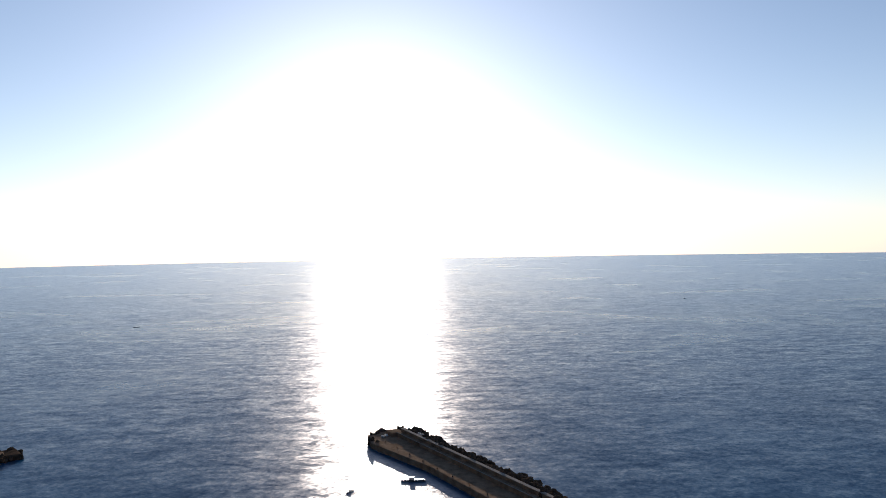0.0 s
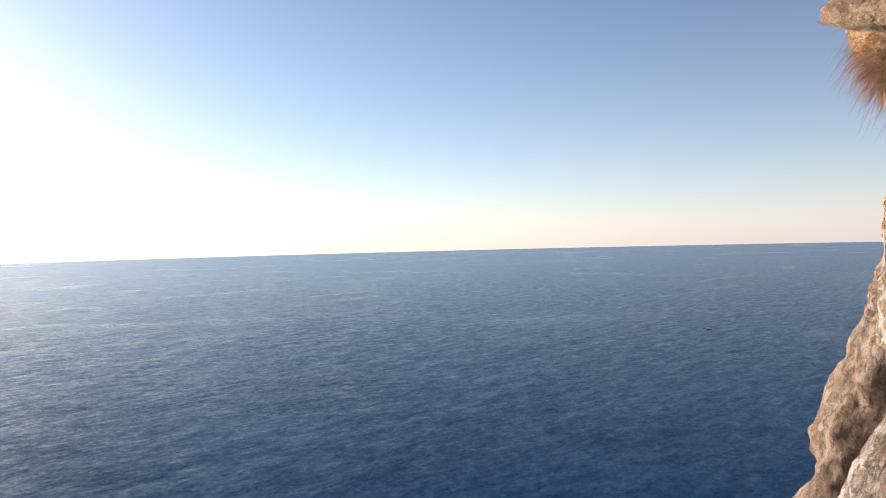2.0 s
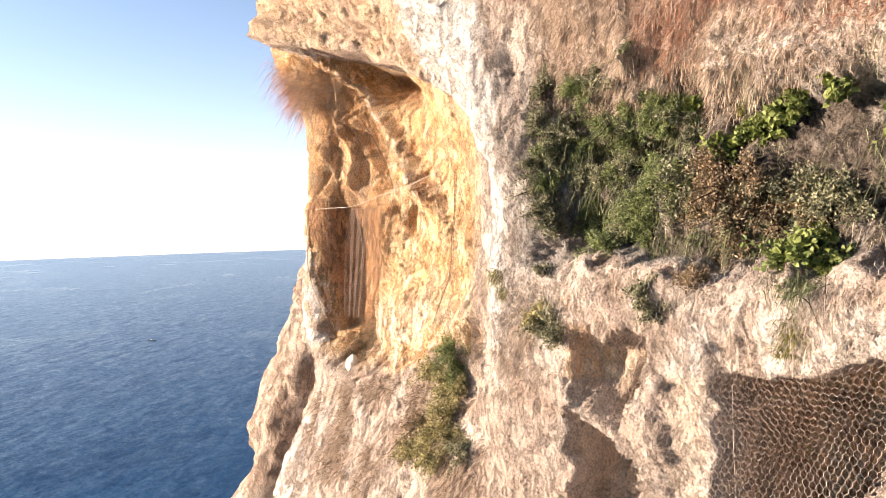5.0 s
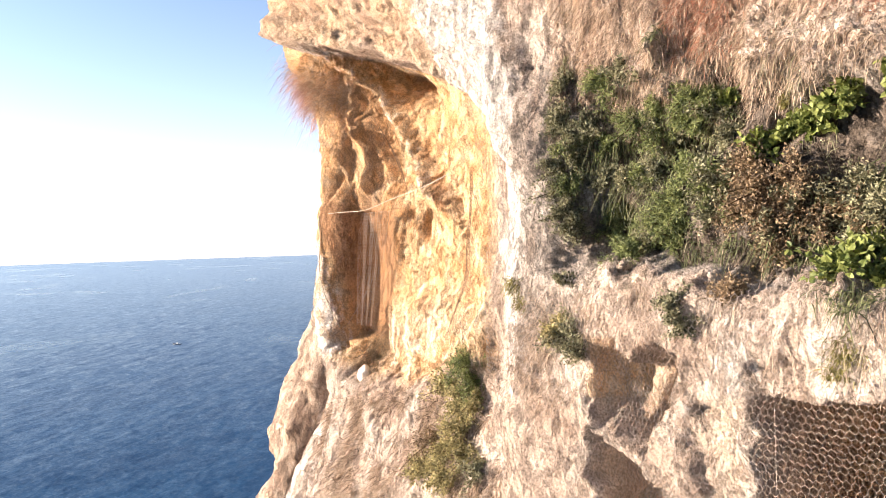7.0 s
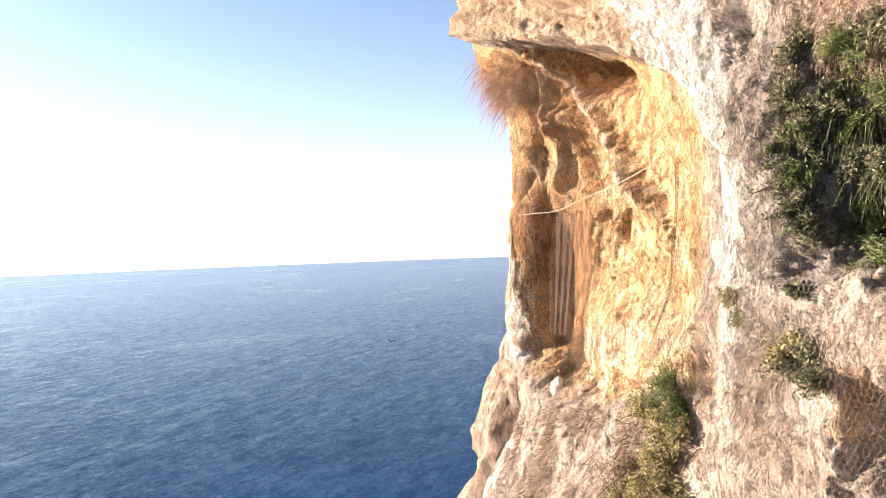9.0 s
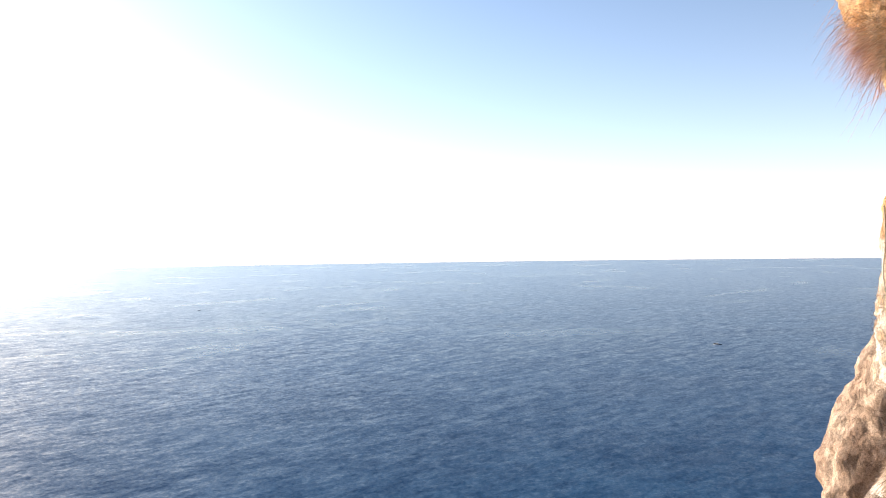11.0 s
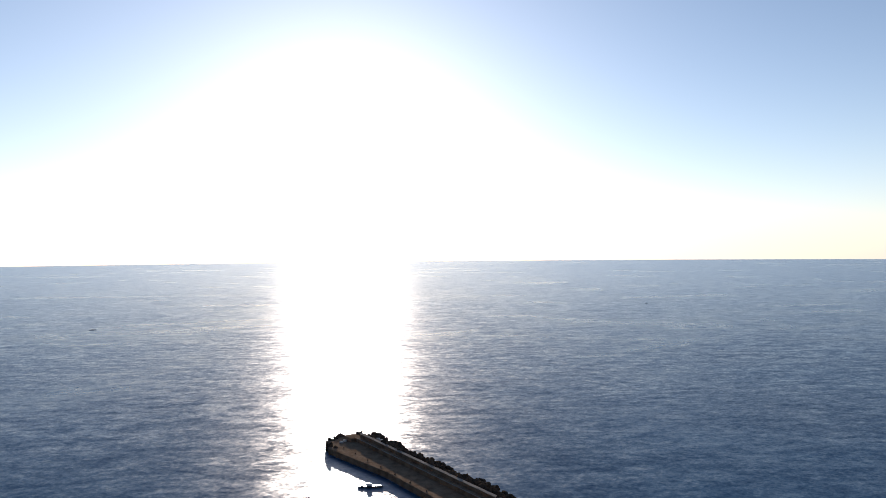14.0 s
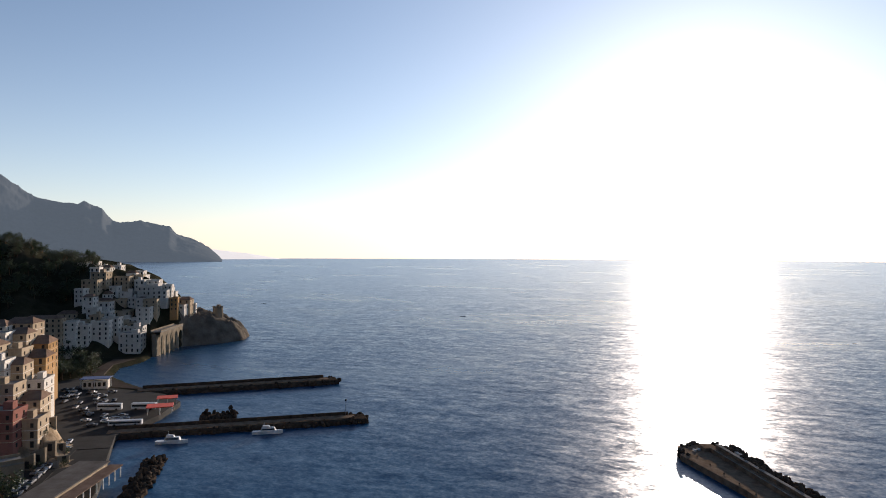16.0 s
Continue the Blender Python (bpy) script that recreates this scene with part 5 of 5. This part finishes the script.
# the block above the near quay: bearing, distance, ground, width, depth, storeys, colour, roof
for az, dist, z, w, d, st, col, kind in (
        (55.0, 271, 8, 10, 10, 4, "pink", "flat"), (53.3, 274, 7, 7, 10, 3, "cream", "flat"),
        (54.9, 288, 17, 9, 10, 3, "cream", "flat"), (53.15, 290, 11, 7, 12, 3, "cream", "hip"),
        (55.4, 305, 23, 8, 10, 3, "white", "flat"), (54.2, 309, 18, 7, 11, 4, "cream", "hip"), (52.9, 311, 14, 7, 12, 3, "white", "flat"),
        (55.7, 325, 27, 8, 10, 3, "cream", "hip"), (54.3, 330, 24, 8, 10, 3, "cream", "flat"), (52.9, 333, 17, 8, 13, 4, "ochre", "hip"),
        (55.4, 346, 29, 9, 11, 3, "white", "flat"), (54.0, 351, 25, 8, 11, 4, "cream", "hip"), (52.7, 355, 20, 8, 14, 4, "ochre", "hip"),
        (55.6, 372, 30, 12, 12, 3, "white", "hip"), (53.9, 378, 27, 13, 12, 4, "cream", "hip")):
    x, y = polar(az, dist)
    house(x, y, z, w, d, st, radians(34 + rg.uniform(-5, 5)), col, LABELS[col], rg, kind)

# ---- the viaduct and the tower headland ----
STONE = mottled("pale masonry", (0.20, 0.165, 0.12), (0.33, 0.275, 0.205), 0.2, 0.9, 12.0, 0.05)
def viaduct(a, c, top, bays, label, name="viaduct"):
    d = Vector((c[0] - a[0], c[1] - a[1], 0))
    L = d.length
    thing = empty(name, Matrix.Translation((a[0], a[1], 0)) @ Matrix.Rotation(math.atan2(d.y, d.x), 4, "Z"), label, "viaduct", kind="structure")
    bm = bmesh.new()
    w = L / bays
    for side in (-3.0, 3.0):
        for b in range(bays):
            x0, r = b * w, w * 0.34
            cx, spring = x0 + w / 2, top - 3 - r
            arc = [(cx + r * math.cos(q), spring + r * math.sin(q)) for q in np.linspace(0, math.pi, 9)]
            ring = [(x0, -2), (cx - r, -2)] + arc[::-1] + [(cx + r, -2), (x0 + w, -2), (x0 + w, top), (x0, top)]
            bm.faces.new([bm.verts.new((px_, side, pz_)) for px_, pz_ in ring])
    part("arcade", bm, STONE, thing)
    part("backing", box((L / 2, 1.2, top / 2 - 1), (L, 2.4, top - 1)), STONE, thing)
    part("road", box((L / 2, 0, top), (L, 7.0, 0.7), 0, 0.1), CONCRETE, thing)
    for side in (-3.4, 3.4):
        part("parapet", box((L / 2, side, top + 0.8), (L, 0.3, 1.0)), STONE, thing)
viaduct((-363, 360), (-381, 400), 17, 5, "tall arched stone road viaduct on the shore")
viaduct(polar(57.0, 246), polar(53.9, 248), 9.5, 2, "low arched stone retaining wall above the quay road", "retaining_wall")
# broken terrace walls on the rock below the houses
for az, dist, z, w, h, turn in ((52.2, 268, 5, 4, 5, 30), (51.6, 272, 4, 4, 4, 65), (52.9, 264, 3, 5, 5, 20), (51.4, 263, 2, 4, 4, 75), (52.3, 284, 9, 5, 5, 40), (53.6, 261, 2, 5, 5, 25)):
    x, y = polar(az, dist)
    bm = box((0, 0, h / 2 - 2), (w, 1.4, h + 4), 0, 0.15)
    for q in bm.verts:
        q.co.z += (0.9 * math.sin(q.co.x * 1.9 + az) if q.co.z > 1 else 0)
    tw = empty("terrace_wall", pose(x, y, z, 0, 0, turn), "broken pale stone terrace wall on the rock", "wall", "terrace walls")
    part("masonry", bm, STONE, tw)
    part("opening", box((0.3, -0.72, h * 0.45), (1.3, 0.1, 2.4)), SHUTTER, tw, "dark doorway")
tx, ty = polar(40.7, 598)
tower = empty("tower", Matrix.Translation((tx, ty, float(land_height(tx, ty)) - 3)), "round old stone watch tower on the headland", "tower")
bm = bmesh.new()
bmesh.ops.create_cone(bm, cap_ends=True, segments=20, radius1=4.4, radius2=4.0, depth=10, matrix=Matrix.Translation((0, 0, 3)))
part("shaft", bm, STONE, tower)
for k in range(10):
    part("battlement", box((3.7 * math.cos(k * 0.628), 3.7 * math.sin(k * 0.628), 8.5), (1.2, 1.2, 1.2), k * 0.628, 0.08), STONE, tower)
part("turret", box((0, 1, 9), (2.6, 2.6, 2.6), 0.3, 0.1), STONE, tower)

# ---- the waterfront square ----
RED = mottled("red awning cloth", (0.62, 0.045, 0.02), (0.75, 0.07, 0.035), 0.4, 0.8, 8.0, 0.01)
BLUE = mottled("blue roofing", (0.04, 0.08, 0.22), (0.07, 0.13, 0.3), 0.4, 0.7, 8.0, 0.01)


def shelter(name, x, y, rz, w, d, h, roof_mat, label, category):
    thing = empty(name, pose(x, y, 2.5, 0, 0, rz), label, category)
    part("roof", box((0, 0, h), (w, d, 0.3), 0, 0.08), roof_mat, thing)
    for sx in (-1, 0, 1):
        for sy in (-1, 1):
            part("post", box((sx * w * 0.45, sy * d * 0.42, h / 2), (0.25, 0.25, h)), WHITE, thing)
    return thing


shelter("awning", -229.7, 231.1, 42, 11, 8, 3.2, RED, "red awning of a waterfront cafe", "awning")
shelter("awning", -239.7, 245.5, 42, 9, 7, 3.2, RED, "red awning beside the pier", "awning")
kiosk = shelter("pavilion", -300.8, 258.8, 35, 14, 8, 5.2, BLUE, "white pavilion with a blue roof by the beach", "pavilion")
part("wall", box((0, 0, 2.1), (12, 6, 4.2)), PLASTER["white"], kiosk)
for k in range(5):
    part("window", box((-4.6 + 2.3 * k, -3.05, 2.3), (1.3, 0.1, 2.0)), SHUTTER, kiosk)
hall = empty("terminal", pose(-177.6, 139.6, 2.3, 0, 0, 113), "long flat-roofed ferry terminal on the quay", "building")
part("wall", box((0, 0, 2.0), (44, 9, 4.0)), PLASTER["cream"], hall)
part("roof", box((0, 0, 4.2), (46, 10, 0.4), 0, 0.1), FELT, hall)
part("canopy", box((0, -7.4, 3.4), (44, 4.4, 0.25), 0, 0.05), ROOF, hall)
for k in range(12):
    part("post", box((-21 + 3.8 * k, -9.2, 1.6), (0.3, 0.3, 3.4)), WHITE, hall)
promenade = new("quay", mesh_of("quay", outline_prism([(-150, 118), (-163, 138), (-176, 153), (-206, 184), (-222, 172), (-180, 118)], -3, 2.35, 0.2), ASPHALT))
tagged(promenade, "concrete quay below the terminal", "quay", kind="structure")

PAINT = [mottled("white car paint", (0.5, 0.5, 0.5), (0.66, 0.66, 0.66), 0.5, 0.35), mottled("dark car paint", (0.02, 0.02, 0.025), (0.06, 0.06, 0.07), 0.5, 0.3),
         mottled("grey car paint", (0.2, 0.2, 0.21), (0.3, 0.3, 0.31), 0.5, 0.35, metal=0.4)]
TYRE = mottled("black tyre rubber", (0.015, 0.015, 0.015), (0.03, 0.03, 0.03), 3.0)


def wheel_mesh(r, w):
    bm = bmesh.new()
    bmesh.ops.create_cone(bm, cap_ends=True, segments=12, radius1=r, radius2=r, depth=w, matrix=Matrix.Rotation(math.pi / 2, 4, "X"))
    return mesh_of("wheel", bm, TYRE)


CAR_WHEEL, BUS_WHEEL = wheel_mesh(0.33, 0.22), wheel_mesh(0.5, 0.3)


def vehicle(x, y, rz, L, W, H, mat, name, label, group):
    thing = empty(name, pose(x, y, 2.5, 0, 0, rz), label, name, group)
    big = name == "bus"
    part("body", box((0, 0, H * (0.52 if big else 0.38) + 0.2), (L, W, H * (0.9 if big else 0.45)), 0, 0.12), mat, thing)
    if not big:
        part("cabin", box((-0.05 * L, 0, H * 0.78), (L * 0.55, W * 0.88, H * 0.42), 0, 0.1, 0.8), GLASS_DARK, thing)
    else:
        for sgn in (-1, 1):
            part("window_band", box((0, sgn * W * 0.5, H * 0.68), (L * 0.92, 0.06, H * 0.3)), GLASS_DARK, thing)
    for sx in (-0.31, 0.31):
        for sy in (-0.45, 0.45):
            ob = new("wheel", BUS_WHEEL if big else CAR_WHEEL)
            ob.parent = thing
            ob.location = (sx * L, sy * W, 0.5 if big else 0.33)
    return thing


for x, y in ((-254, 226), (-241, 233)):
    vehicle(x, y, 27, 10.5, 2.4, 2.9, PAINT[0], "bus", "white coach with a dark window band parked on the square", "parked vehicles")
# coach body stands in for a white boat on its trailer and a van
vehicle(-226, 209, 32, 13, 2.5, 2.2, PAINT[0], "bus", "long low white coach body standing in for a trailered boat", "parked vehicles")
rg = random.Random(5)
for k in range(46):
    u, w = rg.random(), rg.random()
    x, y = -232 - 78 * u + rg.uniform(-3, 3), 205 + 48 * u + 26 * (w - 0.4)
    if inside_distance(np.array([x]), np.array([y]), [(-206, 184), (-218, 197), (-233, 229), (-254, 252), (-300, 262), (-335, 285), (-330, 240), (-250, 178), (-222, 172)])[0] < 4:
        continue
    if min((x - a) ** 2 + (y - c) ** 2 for a, c in ((-254, 226), (-241, 233), (-226, 209), (-250, 250), (-256, 258), (-316, 264))) < 90:
        continue
    m = rg.randrange(3)
    vehicle(x, y, rg.choice((30, 120)) + rg.uniform(-6, 6), 4.2, 1.75, 1.5, PAINT[m], "car", ("white", "dark", "grey")[m] + " car parked on the waterfront square", "parked vehicles")

# cars along the road behind the terminal
for k in range(11):
    for side in (0, 1):
        if rg.random() < 0.25:
            continue
        q = k / 10
        m = rg.randrange(3)
        vehicle(-190 - 30 * q - 4.5 * side, 137.5 + 42 * q + 2.5 * side, 126 + rg.uniform(-4, 4), 4.2, 1.75, 1.5, PAINT[m], "car", ("white", "dark", "grey")[m] + " car parked along the quay road", "parked vehicles")
road = new("road", mesh_of("road", outline_prism([(-181, 118), (-187, 138), (-217, 180), (-224, 186), (-232, 184), (-198, 136), (-192, 118)], 0.5, 2.48), ASPHALT))
tagged(road, "asphalt road with parked cars behind the terminal", "road", kind="structure")

# ---- trees ----
TREE_LEAF = leaf_material("dark tree foliage", (0.015, 0.025, 0.01), (0.05, 0.065, 0.025), 0.15)


def tree(x, y, z, h, seed, label="dark green broad-crowned tree on the slope"):
    rng = np.random.RandomState(seed)
    thing = empty("tree", Matrix.Translation((x, y, z - 0.3)), label, "tree", "trees about the town")
    v, f = tube([(0, 0, 0), (0.1 * h * rng.normal() * 0.3, 0, h * 0.3), (0, 0, h * 0.55)], [h * 0.035, h * 0.028, h * 0.015], 6)
    part("trunk", raw_mesh("trunk", v, f, STEM), None, thing)
    for k in range(3):
        a = rng.uniform(0, 6.28)
        v, f = tube([(0, 0, h * 0.4), (math.cos(a) * h * 0.15, math.sin(a) * h * 0.15, h * 0.6), (math.cos(a) * h * 0.28, math.sin(a) * h * 0.28, h * 0.72)], [h * 0.018, h * 0.012, h * 0.006], 5)
        part("limb", raw_mesh("limb", v, f, STEM), None, thing)
    clumps = rng.normal(size=(16, 3)) * np.array([0.24, 0.24, 0.15]) * h + np.array([0, 0, h * 0.68])
    n = 420
    base = clumps[rng.randint(0, 16, n)] + rng.normal(size=(n, 3)) * h * 0.075
    v, f = leaves(rng, base, unit(rng.normal(size=(n, 3))), h * rng.uniform(0.06, 0.11, n), h * rng.uniform(0.04, 0.08, n))
    part("crown", raw_mesh("crown", v, f, TREE_LEAF, False), None, thing)
    return thing


protos = [tree(*polar(50.5 + k, 505), 2.5, 9.0 + k, 900 + k) for k in range(4)]
rg = random.Random(9)
for k in range(230):
    if k < 30:
        az, dist = rg.uniform(49.6, 53), rg.uniform(430, 480)
    elif k < 40:
        az, dist = rg.uniform(54, 60), rg.uniform(200, 225)
    else:
        az, dist = rg.uniform(49.3, 58), rg.uniform(560, 690)
    x, y = polar(az, dist)
    z = float(land_height(x, y))
    if k >= 40 and dist < 575 and az < 54:
        continue
    s = rg.uniform(0.45, 0.95)
    copy_thing(protos[k % 4], Matrix.Translation((x, y, z - 0.5)) @ Matrix.Rotation(rg.uniform(0, 6), 4, "Z") @ Matrix.Scale(s, 4))

# scrubby little trees on the rock below the near houses
for k in range(16):
    az, dist = rg.uniform(51.2, 53.8), rg.uniform(258, 286)
    x, y = polar(az, dist)
    copy_thing(protos[k % 4], Matrix.Translation((x, y, float(land_height(x, y)) - 0.3)) @ Matrix.Rotation(rg.uniform(0, 6), 4, "Z") @ Matrix.Scale(rg.uniform(0.16, 0.34), 4))

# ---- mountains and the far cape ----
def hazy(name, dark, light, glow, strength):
    """A far slope that glows evenly, its emission standing in for bright sea air."""
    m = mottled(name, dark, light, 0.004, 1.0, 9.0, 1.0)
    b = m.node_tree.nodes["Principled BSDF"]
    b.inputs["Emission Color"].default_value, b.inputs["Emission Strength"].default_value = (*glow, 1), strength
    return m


# the glow strengths paint the haze onto ridge and cape
FAR = hazy("distant mountain with haze glow", (0.06, 0.065, 0.07), (0.08, 0.085, 0.09), (0.50, 0.57, 0.63), 0.125)
FARTHER = hazy("distant cape with haze glow", (0.3, 0.3, 0.3), (0.34, 0.34, 0.34), (0.95, 0.84, 0.74), 0.62)


def range_mesh(name, az, tops, near, far, mat, rough, step=0.06):
    """A mountain range seen from the sea: heights by bearing, rising from the shore to the crest."""
    a = np.arange(az[0], az[-1], step)
    q = np.linspace(0, 1.6, 60)
    A, Q = np.meshgrid(a, q, indexing="ij")
    bx, by = -np.sin(np.radians(A)) * near, np.cos(np.radians(A)) * near
    warp = 0.9 * fbm(bx * 0.004 + Q * 1.5, by * 0.004, Q * 2.0, 4) * np.clip(1 - Q, 0, 1)
    h = np.interp(A, az, tops) * np.clip(Q, 0, 1) + (1 - np.clip(Q, 0, 1)) * np.interp(A + warp, az, tops)
    d = near + (far - near) * Q
    rise = np.where(Q < 1, np.clip(Q, 0, 1) ** 0.8, 1 - (Q - 1))
    x, y = -np.sin(np.radians(A)) * d, np.cos(np.radians(A)) * d
    z = h * rise + rough * (0.15 + np.minimum(Q, 1)) * (fbm(x * 0.004, y * 0.004, x * 0 + 1, 6, 0.55, True) - 0.25) * np.clip(h / 120, 0, 1)
    return grid_mesh(name, np.stack([x, y, np.where(h < 1, -5, np.where(Q < 0.02, -5, z))], -1), grid_faces(len(a), len(q)), mat)


# out of view, added to shut off sky and bounce warm light
inland = new("unseen_inland_slopes", range_mesh("unseen_inland_slopes", [74, 84, 110, 150, 190, 215, 226], [60, 420, 620, 700, 640, 420, 60], 750, 1500, LAND_ROCK, 60, 0.8))
tagged(inland, "unseen dark green mountainside added to block the sky inland", "mountains", kind="structure")
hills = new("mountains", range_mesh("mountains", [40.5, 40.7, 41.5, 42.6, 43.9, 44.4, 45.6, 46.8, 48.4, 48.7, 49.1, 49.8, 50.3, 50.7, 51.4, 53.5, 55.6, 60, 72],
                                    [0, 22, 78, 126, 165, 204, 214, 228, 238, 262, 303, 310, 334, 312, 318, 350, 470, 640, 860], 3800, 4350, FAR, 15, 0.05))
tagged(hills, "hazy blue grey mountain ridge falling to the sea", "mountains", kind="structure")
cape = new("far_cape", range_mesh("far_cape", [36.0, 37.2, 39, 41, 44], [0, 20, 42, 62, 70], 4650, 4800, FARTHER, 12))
tagged(cape, "distant cape with haze glow on the horizon", "cape", kind="structure")
